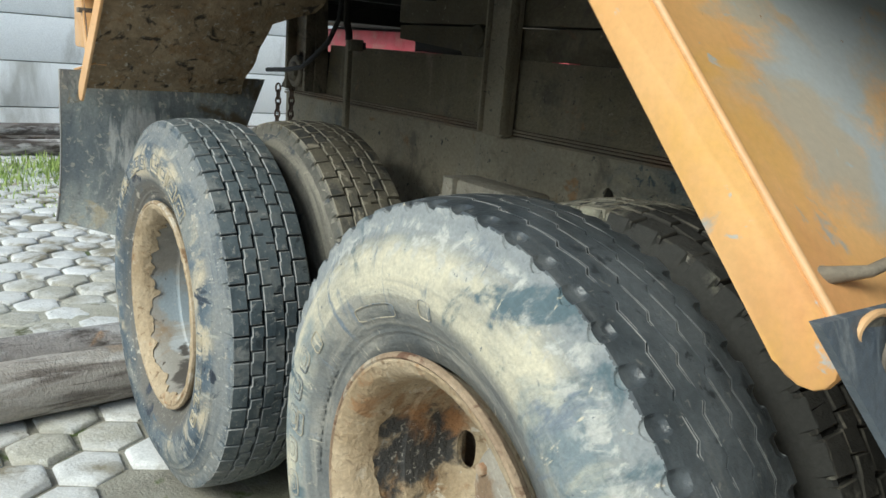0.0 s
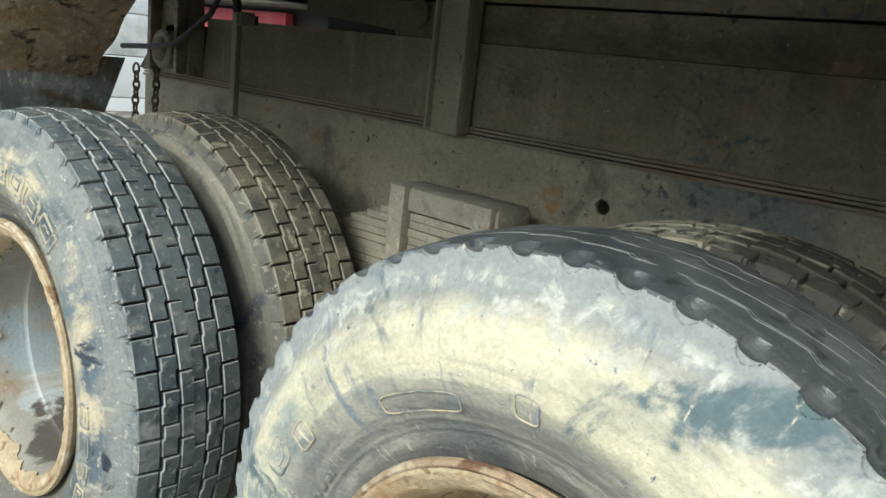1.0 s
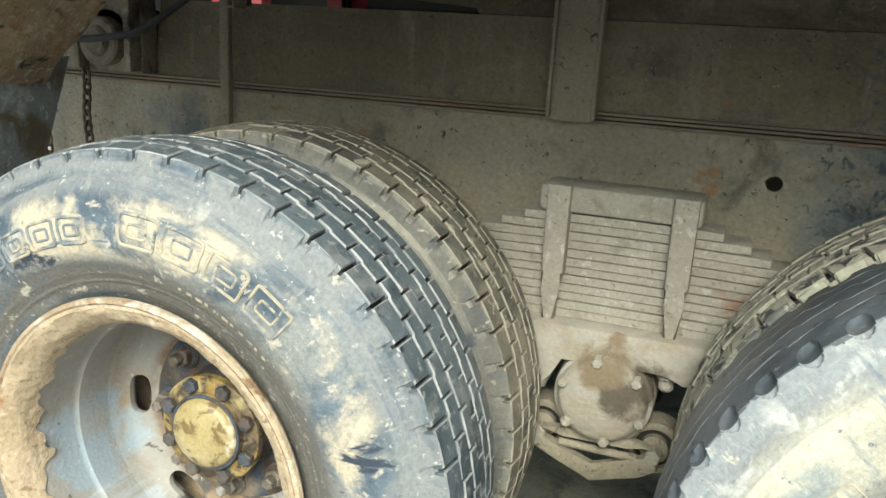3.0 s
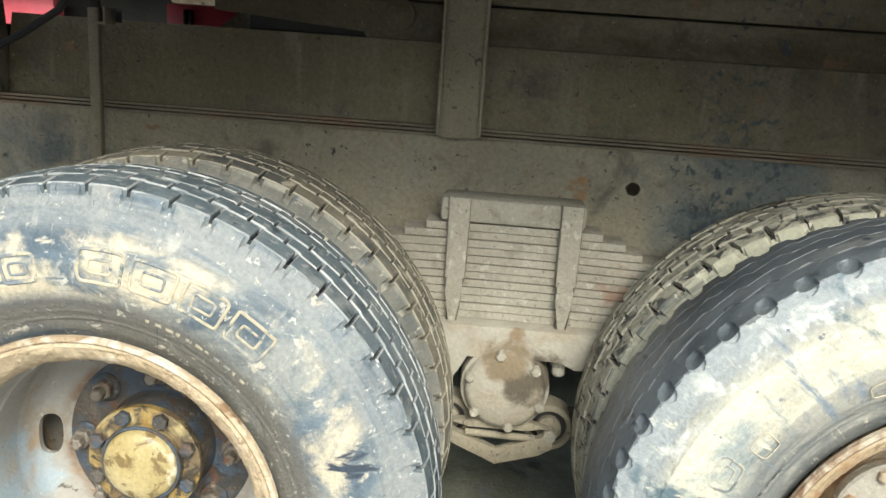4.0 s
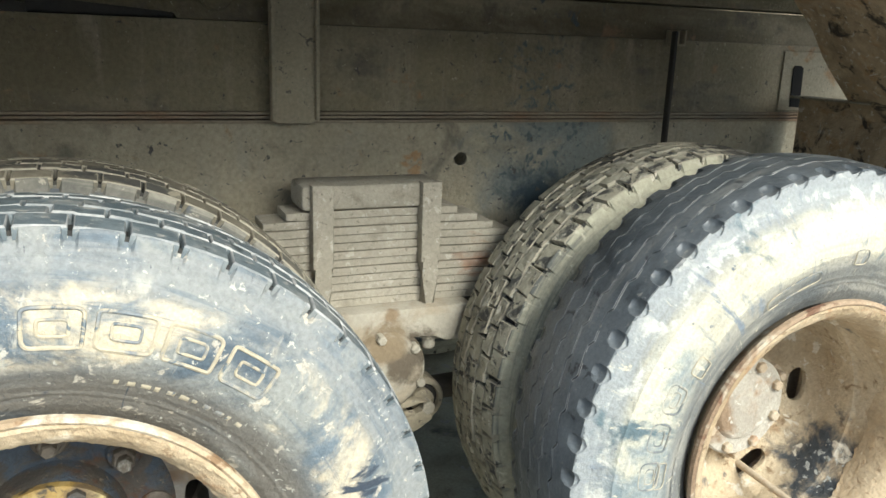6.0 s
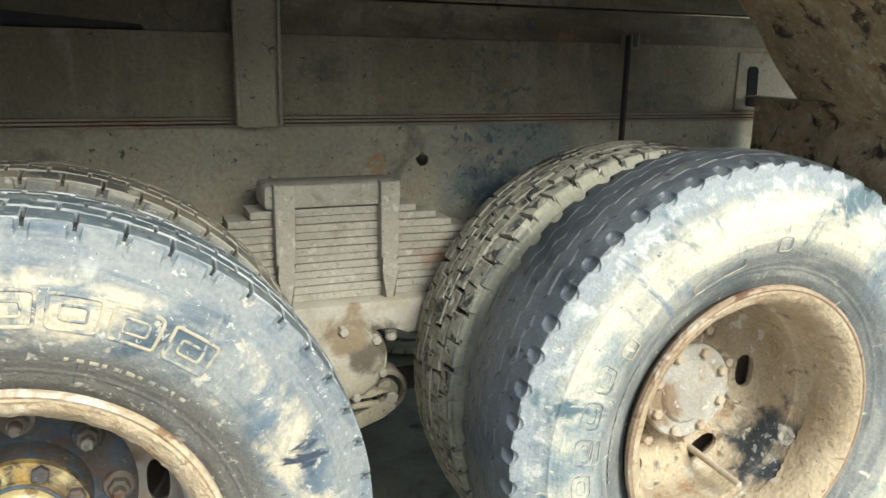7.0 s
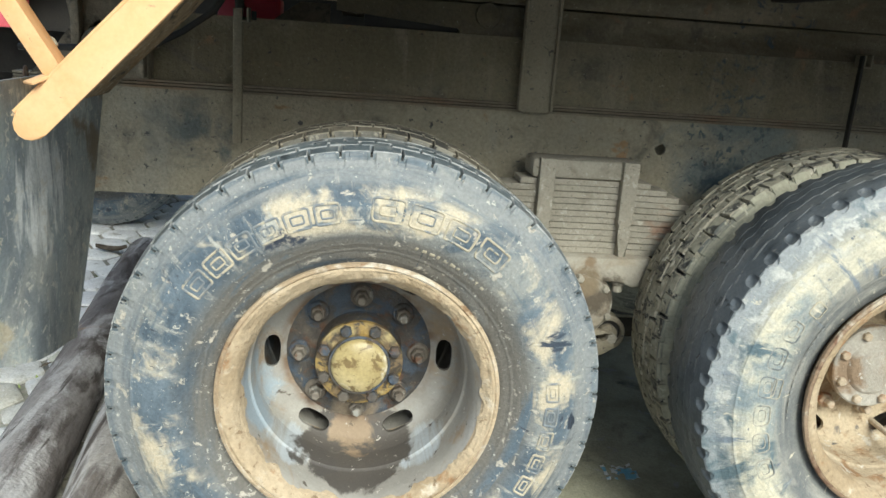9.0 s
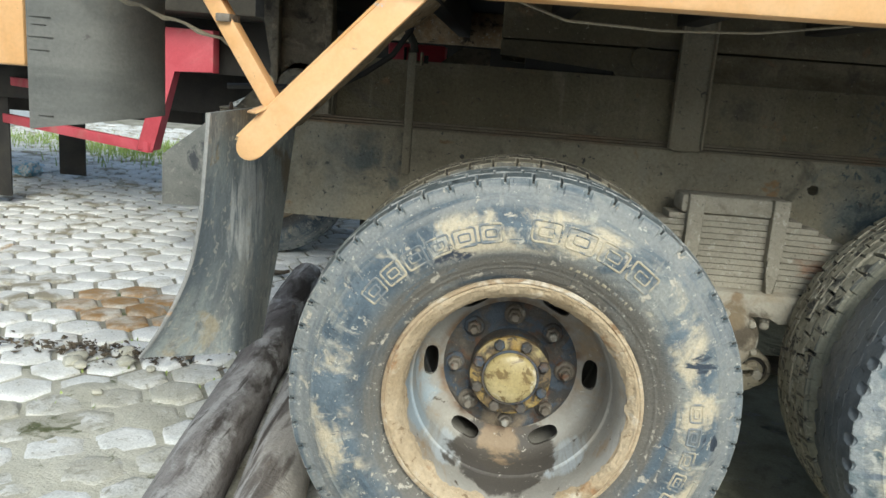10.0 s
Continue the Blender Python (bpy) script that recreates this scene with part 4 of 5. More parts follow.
def outline(w, angle, r, long, high, power, thick, material, name="raised_mark"):
    """A plain raised rounded outline lying on the sidewall."""
    pts = []
    for k in range(33):
        u = 2 * math.pi * k / 32
        c, d = math.cos(u), math.sin(u)
        p = long * math.copysign(abs(c) ** (2 / power), c) * (1 + 0.05 * noise.noise((u, angle, 1)))
        q = r + high * math.copysign(abs(d) ** (2 / power), d) * (1 + 0.06 * noise.noise((u, angle, 5)))
        b = radians(angle) + p / r
        pts.append((q * math.cos(b), -(bulge(q) + 0.0003), q * math.sin(b)))
    part(name, add_tube(bmesh.new(), pts, thick, 6, cap=False), material, w, "plain raised outline")


for count, first, step, r, half, high in ((6, 142.6, 8.3, 0.415, 0.0245, 0.020), (4, 84.6, 10.6, 0.422, 0.032, 0.023), (5, 4.9, 8.0, 0.417, 0.021, 0.014)):
    for k in range(count):
        angle = first - step * k
        outline(wheel_a, angle, r, half, high, 9, 0.0027, letter_mud)
        outline(wheel_a, angle, r, 0.52 * half, 0.42 * high, 6, 0.0021, letter_mud)
for k in range(6):
    outline(wheel_b, 143.5 - 9.6 * k, 0.419, 0.025, 0.019, 4, 0.0021, letter_grey)
    outline(wheel_b, 143.5 - 9.6 * k, 0.419, 0.014, 0.009, 3, 0.0014, letter_grey)
for angle, r, half, high in ((86, 0.402, 0.017, 0.016), (30, 0.392, 0.015, 0.014), (53, 0.374, 0.062, 0.012), (115, 0.395, 0.024, 0.012)):
    outline(wheel_b, angle, r, half, high, 5, 0.0010, letter_mud)
for w, first, count, r0 in ((wheel_a, 74, 11, 0.352), (wheel_b, 128, 16, 0.342)):
    for k in range(count):
        mark(w, first - 2.6 * k, first - 2.6 * k - (1.0 + 0.9 * (k * 7 % 3) / 2), r0, r0 + 0.007, 0.0, letter_mud if w is wheel_a else rubber_cream)

# ---- axles ----
for x in (XA, XB):
    bm = add_tube(bmesh.new(), [(x, 0.95, Z0), (x, 1.3, Z0), (x, 1.55, Z0), (x, 1.75, Z0), (x, 2.0, Z0), (x, 2.2, Z0), (x, 2.8, Z0)], [0.10, 0.085, 0.085, 0.2, 0.2, 0.085, 0.10], 20)
    part("axle", bm, rail_dark, truck)

# ---- chassis: rails, subframe and body above ----
Y_WEB = 1.458


def add_web(bm, y0, y1):
    """Rail web with a round hole through it at x = -1.324."""
    cx, cz, r, n = -1.324, 1.008, 0.0165, 24
    x0, x1, z0, z1 = cx - 0.08, cx + 0.08, 0.79, 1.098
    ring = [(cx + r * math.cos(2 * math.pi * k / n), cz + r * math.sin(2 * math.pi * k / n)) for k in range(n)]
    square = []
    for k in range(n):
        a = 2 * math.pi * k / n
        c, d = math.cos(a), math.sin(a)
        far = min((0.08 / abs(c)) if abs(c) > 1e-6 else 9, ((z1 - cz if d > 0 else cz - z0) / abs(d)) if abs(d) > 1e-6 else 9)
        square.append((cx + far * c, cz + far * d))
    corners = {(x1, z1), (x0, z1), (x0, z0), (x1, z0)}
    for y in (y0, y1):
        a = [bm.verts.new((x, y, z)) for x, z in ring]
        b = [bm.verts.new((x, y, z)) for x, z in square]
        for k in range(n):
            q = (k + 1) % n
            (ax, az), (bx, bz) = square[k], square[q]
            extra = [c for c in corners if (abs(c[0] - ax) < 1e-6 or abs(c[1] - az) < 1e-6) and (abs(c[0] - bx) < 1e-6 or abs(c[1] - bz) < 1e-6) and abs(ax - bx) > 1e-6 and abs(az - bz) > 1e-6]
            mid = [bm.verts.new((extra[0][0], y, extra[0][1]))] if extra else []
            bm.faces.new([a[k], b[k], *mid, b[q], a[q]])
    inner = [[bm.verts.new((x, y, z)) for x, z in ring] for y in (y0, y1)]
    for k in range(n):
        bm.faces.new((inner[0][k], inner[0][(k + 1) % n], inner[1][(k + 1) % n], inner[1][k]))
    add_box(bm, (-3.225, min(y0, y1), z0), (x0, max(y0, y1), z1))
    add_box(bm, (x1, min(y0, y1), z0), (1.5, max(y0, y1), z1))


for y, s in ((Y_WEB, 1), (2 * MID - Y_WEB, -1)):
    bm = bmesh.new()
    add_web(bm, y, y + s * 0.008)
    rail = part("chassis_rail", bm, rail_blue, truck, "dusty channel rail with bare blue patches", smooth=False)
    for z in (0.79, 1.090):
        part("rail_flange", add_box(bmesh.new(), (-3.225, min(y + s * 0.008, y + s * 0.085), z), (1.5, max(y + s * 0.008, y + s * 0.085), z + 0.008), 0), rail_dust, rail)
    for k, (z0, z1, out) in enumerate(((1.098, 1.105, 0.010), (1.108, 1.114, 0.006), (1.117, 1.123, 0.010))):
        a, b = sorted((y - s * out, y + s * 0.05))
        part("flange_strip", add_box(bmesh.new(), (-3.225, a, z0), (1.5, b, z1), 0.001), strip_rust, truck)
    a, b = sorted((y, y + s * 0.06))
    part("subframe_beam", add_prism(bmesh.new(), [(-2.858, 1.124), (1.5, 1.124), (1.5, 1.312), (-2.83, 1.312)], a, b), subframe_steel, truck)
    a, b = sorted((y + s * 0.002, y + s * 0.07))
    bm = bmesh.new()
    add_prism(bm, [(-2.337, 1.352), (-1.985, 1.325), (-1.978, 1.3135), (1.5, 1.3135), (1.5, 1.396), (-2.337, 1.396)], a, b)
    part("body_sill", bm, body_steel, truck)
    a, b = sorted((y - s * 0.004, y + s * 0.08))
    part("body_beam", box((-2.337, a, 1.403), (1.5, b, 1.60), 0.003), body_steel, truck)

# near-black underside: deep shade below the body put into the colour
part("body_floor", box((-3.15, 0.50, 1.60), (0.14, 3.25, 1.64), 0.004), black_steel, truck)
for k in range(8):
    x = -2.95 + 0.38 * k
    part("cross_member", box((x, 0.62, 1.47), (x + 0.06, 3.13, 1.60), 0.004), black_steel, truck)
for y0 in (0.53, 3.15):
    part("side_sill", box((-3.15, y0, 1.430), (-0.75, y0 + 0.07, 1.60), 0.012), orange_pale if y0 < 1 else mud_steel, truck, "faded orange folded body sill")
    part("side_wall", box((-3.15, y0 + 0.01, 1.60), (0.14, y0 + 0.05, 2.5), 0.006), orange_paint, truck)
for x in (-3.15, 0.10):
    part("end_wall", box((x, 0.58, 1.62), (x + 0.04, 3.17, 2.5), 0.006), orange_paint, truck)

# ---- posts, straps and small things on the frame ----
bm = bmesh.new()
outline = [(-1.792, 1.106), (-1.782, 1.100), (-1.708, 1.100), (-1.696, 1.107), (-1.694, 1.62), (-1.796, 1.62)]
add_prism(bm, outline, 1.414, 1.447, 0.004)
part("body_post", bm, rail_dust, truck, "dusty upright channel post")
for x in (-1.797, -1.701):
    part("post_flange", add_box(bmesh.new(), (x, 1.398, 1.108), (x + 0.008, 1.430, 1.62), 0.003), rail_dust, truck)
part("lock_bar", add_prism(bmesh.new(), [(-2.257, 1.3125), (-1.985, 1.3125), (-1.982, 1.322), (-1.99, 1.327), (-2.257, 1.346)], 1.470, 1.515, 0.002), black_steel, truck, "black tapered lock bar")
# red blocks of unknown kind, coloured as if sunlit
for x0, x1, y0, z1 in ((-2.81, -2.572, 2.30, 1.391), (-2.505, -2.436, 2.72, 1.346)):
    part("hydraulic_box", box((x0, y0, 1.20), (x1, y0 + 0.12, z1), 0.008), red_sunlit, truck, "red hydraulic box")
for x in (-2.742, -2.722):
    part("box_strap", box((x, 2.28, 1.19), (x + 0.008, 2.30, 1.375), 0.001), black_steel, truck)
part("far_brace", add_prism(bmesh.new(), [(-2.60, 1.305), (-2.49, 1.385), (-2.38, 1.385), (-2.38, 1.305)], 2.16, 2.20), hinge_steel, truck)
part("body_bolt", moved(add_spin(bmesh.new(), [(0.036, 0.0), (0.034, 0.006), (0.022, 0.008), (0.012, 0.016), (0.0, 0.017)], 32), Matrix.Translation((-1.90, 1.454, 1.368))), body_steel, truck)
for x, z0, wide in ((-2.605, 0.96, 0.026), (-0.747, 1.04, 0.010)):
    part("brake_strap", add_box(bmesh.new(), (x - wide / 2, 1.405, z0), (x + wide / 2, 1.425, 1.335), 0.004), rail_dust if wide > 0.02 else black_steel, truck)
    bm = add_box(bmesh.new(), (x + 0.002, 1.405, 1.302), (x + 0.008, 1.456, 1.338), 0.002)
    add_box(bm, (x + 0.024, 1.405, 1.302), (x + 0.030, 1.456, 1.338), 0.002)
    add_box(bm, (x + 0.002, 1.405, 1.298), (x + 0.030, 1.456, 1.304), 0.002)
    part("strap_clip", bm, rail_dust, truck)
    # hole drawn as a thin black plate, its darkness in the colour
    part("clip_hole", add_box(bmesh.new(), (x + 0.031, 1.4545, 1.305), (x + 0.045, 1.4575, 1.33), 0), black_steel, truck)
bm = add_tube(bmesh.new(), [(-2.60, 1.41, 1.335), (-2.602, 1.41, 1.36), (-2.62, 1.41, 1.39), (-2.64, 1.42, 1.46), (-2.65, 1.43, 1.6)], 0.013, 10)
part("release_rod", bm, rail_dark, truck)
# slot is a flat black plate; the shade inside it is painted
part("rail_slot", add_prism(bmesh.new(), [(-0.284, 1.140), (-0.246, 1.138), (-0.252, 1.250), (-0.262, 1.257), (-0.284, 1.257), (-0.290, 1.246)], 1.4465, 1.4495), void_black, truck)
part("splice_plate", box((-0.325, 1.4505, 1.13), (0.60, 1.4565, 1.296), 0.002), rail_dust, truck)

# rear hinge of the tipping body
bm = add_prism(bmesh.new(), [(-3.16, 1.126), (-2.845, 1.126), (-2.84, 1.26), (-2.87, 1.60), (-3.08, 1.60), (-3.07, 1.40), (-3.04, 1.26), (-3.09, 1.19)], 1.40, 1.453, 0.004)
part("hinge_bracket", bm, hinge_steel, truck, "dusty brown hinge bracket")
bm = moved(add_spin(bmesh.new(), [(0.062, 0.0), (0.062, 0.03), (0.056, 0.036), (0.040, 0.037), (0.036, 0.045), (0.030, 0.05), (0.0, 0.05)], 40), Matrix.Translation((-2.955, 1.40, 1.20)))
part("hinge_boss", bm, hinge_steel, truck)
for x0, x1 in ((-3.035, -3.012), (-2.868, -2.848)):
    part("hinge_rib", box((x0, 1.36, 1.13), (x1, 1.40, 1.60), 0.004), hinge_steel, truck)
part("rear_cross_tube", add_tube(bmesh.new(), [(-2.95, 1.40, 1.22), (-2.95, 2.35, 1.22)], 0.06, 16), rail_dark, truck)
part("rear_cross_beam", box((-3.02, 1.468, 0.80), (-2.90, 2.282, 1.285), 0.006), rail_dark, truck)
# near-black again, for the painted shade under the body
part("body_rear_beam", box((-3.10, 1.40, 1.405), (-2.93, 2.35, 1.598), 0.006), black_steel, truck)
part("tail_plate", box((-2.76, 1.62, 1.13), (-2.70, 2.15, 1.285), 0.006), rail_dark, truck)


def chain(top, length, label):
    """A hanging chain of oval links, each turned a quarter to the next."""
    n = int(length / 0.027)
    first = None
    for k in range(n):
        pts = []
        for q in range(13):
            a = 2 * math.pi * q / 12
            u, v = 0.0105 * math.cos(a), 0.019 * math.sin(a)
            pts.append((u, 0, v) if k % 2 else (0, u, v))
        bm = moved(add_tube(bmesh.new(), pts, 0.0042, 6, cap=False), Matrix.Translation((top[0] + 0.003 * math.sin(k), top[1], top[2] - 0.027 * k)))
        ob = part("chain_link" if k else "tail_chain", bm, chain_steel, first or truck, "" if k else label)
        first = first or ob


chain((-3.168, 1.394, 1.12), 0.30, "rusty hanging tailgate chain")
chain((-3.016, 1.385, 1.135), 0.30, "rusty hanging tailgate chain")
part("air_hose", add_tube(bmesh.new(), [(-3.16, 1.34, 1.193), (-3.05, 1.335, 1.20), (-2.94, 1.325, 1.205), (-2.81, 1.33, 1.223), (-2.74, 1.34, 1.262), (-2.66, 1.36, 1.322), (-2.61, 1.37, 1.40), (-2.60, 1.38, 1.52)], 0.009, 8), black_steel, truck, "dusty sagging air hose")
way = [(-3.297, 1.427), (-3.148, 1.379), (-3.045, 1.348), (-2.942, 1.315), (-2.89, 1.286), (-2.853, 1.251), (-2.813, 1.227)]
pts = []
for (x0, z0), (x1, z1) in zip(way, way[1:]):
    for k in range(4):
        x = x0 + (x1 - x0) * k / 4
        pts.append((x, 0.66 + 0.004 * math.sin(x * 90), z0 + (z1 - z0) * k / 4 + 0.004 * math.sin(x * 70)))
part("twisted_wire", add_tube(bmesh.new(), pts, [0.0035 + 0.0025 * (k % 3 == 1) for k in range(len(pts))], 7), rail_dust, truck, "frayed twisted wire")
part("loose_wire", add_tube(bmesh.new(), [(-2.35, 0.62, 1.45), (-2.2, 0.64, 1.405), (-2.0, 0.66, 1.40), (-1.8, 0.68, 1.41), (-1.6, 0.7, 1.44)], 0.003, 6), rail_dust, truck)

part("tail_post", box((-3.60, 0.690, 1.224), (-3.408, 0.745, 1.90), 0.01), orange_pale, truck, "orange corner post of the tipping body")

# grey folded panel hanging behind the axles
bm = bmesh.new()
bend = [(-3.402, 0.690), (-3.36, 0.691), (-3.32, 0.696), (-3.285, 0.706), (-3.255, 0.722), (-3.23, 0.745), (-3.208, 0.780), (-3.188, 0.830), (-3.173, 0.900)]
faces = []
for y_off in (0.0, 0.008):
    low = [bm.verts.new((x, y + y_off, 1.083 + 0.165 * (x + 3.402) + 0.004 * noise.noise((x * 30, 1, 4)))) for x, y in bend]
    high = [bm.verts.new((x, y + y_off, 1.62)) for x, y in bend]
    for k in range(len(bend) - 1):
        bm.faces.new((low[k], low[k + 1], high[k + 1], high[k]))
    faces.append(low + high[::-1])
for k in range(len(faces[0])):
    q = (k + 1) % len(faces[0])
    bm.faces.new((faces[0][k], faces[0][q], faces[1][q], faces[1][k]))
panel = part("tail_panel", bm, grey_sheet, truck, "grey weathered folded steel panel")
for z, x0, x1 in ((1.335, -3.395, -3.345), (1.318, -3.39, -3.355), (1.291, -3.398, -3.34), (1.262, -3.395, -3.35), (1.115, -3.38, -3.345)):
    part("panel_scratch", add_box(bmesh.new(), (x0, 0.6885, z), (x1, 0.6945, z + 0.0012), 0), black_steel, panel)

# ---- trunnion suspension between the axles ----
CX = -1.600
spring = part("leaf_spring", box((-1.765, 1.272, 0.932), (-1.445, 1.385, 0.988), 0.012), spring_dust, truck, "thick mud-dusted leaf spring pack")
for k in range(12):
    half = (0.195, 0.245, 0.288, 0.33, 0.37, 0.41, 0.45, 0.49, 0.52, 0.55, 0.58, 0.6)[k]
    z1 = 0.930 - 0.0182 * k
    wob = 0.003 * math.sin(k * 2.3)
    bm = bmesh.new()
    steps = 14
    top = [(CX + half * (2 * q / steps - 1) + wob, z1 - 0.018 * abs(2 * q / steps - 1) ** 2 * (half / 0.6) ** 2) for q in range(steps + 1)]
    add_prism(bm, top + [(x, z - 0.0161) for x, z in top[::-1]], 1.282 + wob, 1.375 + wob, 0.004)
    part("leaf", bm, spring_dust, spring)
for x in (-1.722, -1.478):
    strap = [(x - 0.024, 0.99), (x + 0.024, 0.99), (x + 0.023, 0.81), (x + 0.013, 0.78), (x + 0.012, 0.70), (x - 0.013, 0.70), (x - 0.013, 0.78), (x - 0.023, 0.81)]
    part("u_bolt", add_prism(bmesh.new(), strap, 1.256, 1.282, 0.006), spring_dust, spring)
    bm = moved(add_spin(bmesh.new(), [(0.020, 0.0), (0.020, 0.018), (0.015, 0.022), (0.015, 0.040), (0.010, 0.046), (0.0, 0.046)], 20), Matrix.Translation((x + 0.006, 1.268, 0.645)) @ Matrix.Rotation(radians(90), 4, "X"))
    part("u_bolt_nut", bm, spring_dust, spring)
saddle = [(-1.800, 0.712), (-1.385, 0.712), (-1.380, 0.640), (-1.395, 0.625), (-1.440, 0.622), (-1.470, 0.640), (-1.495, 0.655), (-1.690, 0.650), (-1.700, 0.60), (-1.712, 0.565), (-1.745, 0.560), (-1.762, 0.60), (-1.795, 0.625)]
part("spring_saddle", add_prism(bmesh.new(), saddle, 1.235, 1.40, 0.012), cap_dust, truck, "mud-dusted cast spring saddle")
trunnion = moved(add_spin(bmesh.new(), [(0.102, -0.14), (0.101, -0.01), (0.099, 0.0), (0.092, 0.004), (0.086, 0.022), (0.076, 0.029), (0.045, 0.033), (0.0, 0.034)], 56), Matrix.Translation((-1.590, 1.240, 0.570)))
trunnion = part("trunnion_cap", trunnion, cap_dust, truck, "dusty round trunnion cap with an oil stain")
for k in range(6):
    a = radians(100 + 60 * k)
    part("cap_bolt", moved(add_hex(bmesh.new(), 0.084 * math.cos(a), 0.084 * math.sin(a), 0.008, 0.036, 0.0115, k * 0.4), Matrix.Translation((-1.590, 1.240, 0.570))), spring_dust, trunnion)
bm = add_prism(bmesh.new(), [(-1.742, 0.474), (-1.737, 0.438), (-1.665, 0.410), (-1.598, 0.378), (-1.500, 0.410), (-1.466, 0.432), (-1.474, 0.472), (-1.512, 0.446), (-1.598, 0.414), (-1.662, 0.440)], 1.236, 1.262, 0.006)
rod = part("torque_rod", bm, rail_dust, truck, "dusty torque rod with round bushes")
part("rod_plate", add_prism(bmesh.new(), [(-1.730, 0.476), (-1.660, 0.468), (-1.530, 0.470), (-1.478, 0.476), (-1.530, 0.490), (-1.660, 0.486)], 1.238, 1.262, 0.004), rail_dust, rod)
part("rod_pin", add_tube(bmesh.new(), [(-1.67, 1.250, 0.449), (-1.51, 1.250, 0.447)], 0.009, 10), rail_dust, rod)
for x, z in ((-1.715, 0.463), (-1.478, 0.461)):
    eye = part("bush", moved(add_spin(bmesh.new(), [(0.056, -0.06), (0.056, 0.0), (0.052, 0.005), (0.043, 0.005), (0.041, -0.006)], 32), Matrix.Translation((x, 1.285, z))), rail_dust, rod)
    part("bush_rubber", moved(add_spin(bmesh.new(), [(0.0415, -0.008), (0.030, -0.006), (0.0285, -0.010)], 32), Matrix.Translation((x, 1.285, z))), black_steel, eye)
    part("bush_pin", moved(add_spin(bmesh.new(), [(0.029, -0.02), (0.029, 0.008), (0.024, 0.012), (0.0, 0.013)], 28), Matrix.Translation((x, 1.285, z))), rail_dust, eye)
    part("pin_nut", moved(add_hex(bmesh.new(), x, z, 0.0, 0.028, 0.017, 0.3), Matrix.Translation((0, 1.262, 0))), spring_dust, eye)
for x0, x1 in ((-1.715, XA + 0.06), (-1.478, XB - 0.06)):
    part("rod_arm", add_tube(bmesh.new(), [(x0, 1.33, 0.466), (x1, 1.36, 0.46)], 0.030, 14), rail_dark, rod)
# near-black colour stands in for shade in the gap behind the saddle
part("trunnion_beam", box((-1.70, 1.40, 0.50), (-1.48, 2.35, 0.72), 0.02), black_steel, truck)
part("drive_shaft", add_tube(bmesh.new(), [(XA, MID, 0.56), (1.4, MID, 0.70)], 0.06, 16), rail_dark, truck)


# ---- mudguards: sloping plate, turned-down orange lip, hanging rubber flap ----
def mudguard(s, mid, y_near, y_far, base, lean, z_top, rubber, cut=0.0):
    """s is -1 behind the axles and +1 ahead of them; mid is the middle between the axles."""
    low, high = ((mid + s * 1.300, 1.110), (mid + s * 0.905, 1.517)) if s < 0 else ((-0.262, 1.125), (-0.667, 1.566))
    n = Vector((high[1] - low[1], 0, -(high[0] - low[0])))
    n = n.normalized() * (0.004 if n.z > 0 else -0.004)
    bm = bmesh.new()
    rows, cols = 16, 14
    top = []
    for i in range(rows + 1):
        row = []
        for j in range(cols + 1):
            f = i / rows
            inner = 1.235 if s > 0 else 1.120 if f < 0.62 else 1.120 + 0.15 * min(1.0, (f - 0.62) / 0.14)
            y = 0.5605 + (inner - 0.5605) * j / cols
            if j == cols:
                y += 0.03 * noise.noise((f * 4, s, 2))
            dent = 0.008 * noise.noise((f * 3, y * 4, s)) * min(1, 4 * f)
            row.append(Vector((low[0] + (high[0] - low[0]) * f, y, low[1] + (high[1] - low[1]) * f)) + n.normalized() * dent)
        top.append(row)
    for side in (1, -1):
        grid = [[bm.verts.new(p + n * side * 0.5) for p in row] for row in top]
        for i in range(rows):
            for j in range(cols):
                f = bm.faces.new((grid[i][j], grid[i][j + 1], grid[i + 1][j + 1], grid[i + 1][j]))
                f.material_index = 0 if side < 0 else 1
        if side == 1:
            keep = grid
    rim0 = [r[0] for r in keep] + keep[-1][1:] + [r[-1] for r in keep[::-1][1:]] + keep[0][::-1][1:-1]
    rim1 = [r[0] for r in grid] + grid[-1][1:] + [r[-1] for r in grid[::-1][1:]] + grid[0][::-1][1:-1]
    for k in range(len(rim0)):
        bm.faces.new((rim0[k], rim0[(k + 1) % len(rim0)], rim1[(k + 1) % len(rim0)], rim1[k]))
    guard = part("mudguard", bm, mud_steel, truck, "sloping mudguard, orange above and mud-caked below")
    guard.data.materials.append(orange_paint)
    # lip: a flat strip with a rounded lower end, its upper edge on the plate
    way = Vector((high[0] - low[0], 0, high[1] - low[1])).normalized()
    down = Vector((-n.x, 0, -n.z)).normalized()
    start = Vector((low[0], 0, low[1])) - way * 0.012
    wide = 0.062 if s < 0 else 0.056
    pts = [start + way * 0.60, start + way * 0.60 + down * wide]
    for q in range(9):
        a = math.pi * q / 8
        pts.append(start + way * (0.030 - 0.036 * math.sin(a)) + down * wide * (0.5 + 0.5 * math.cos(a)))
    part("guard_lip", add_prism(bmesh.new(), [(p.x, p.z) for p in pts], 0.556, 0.564, 0.0035), orange_pale if s < 0 else orange_paint, guard, "orange turned-down outer lip")
    # pale bead draws the highlight along the fold
    bead = [start + way * 0.02 - down * 0.002, start + way * 0.30 - down * 0.002, start + way * 0.585 - down * 0.002]
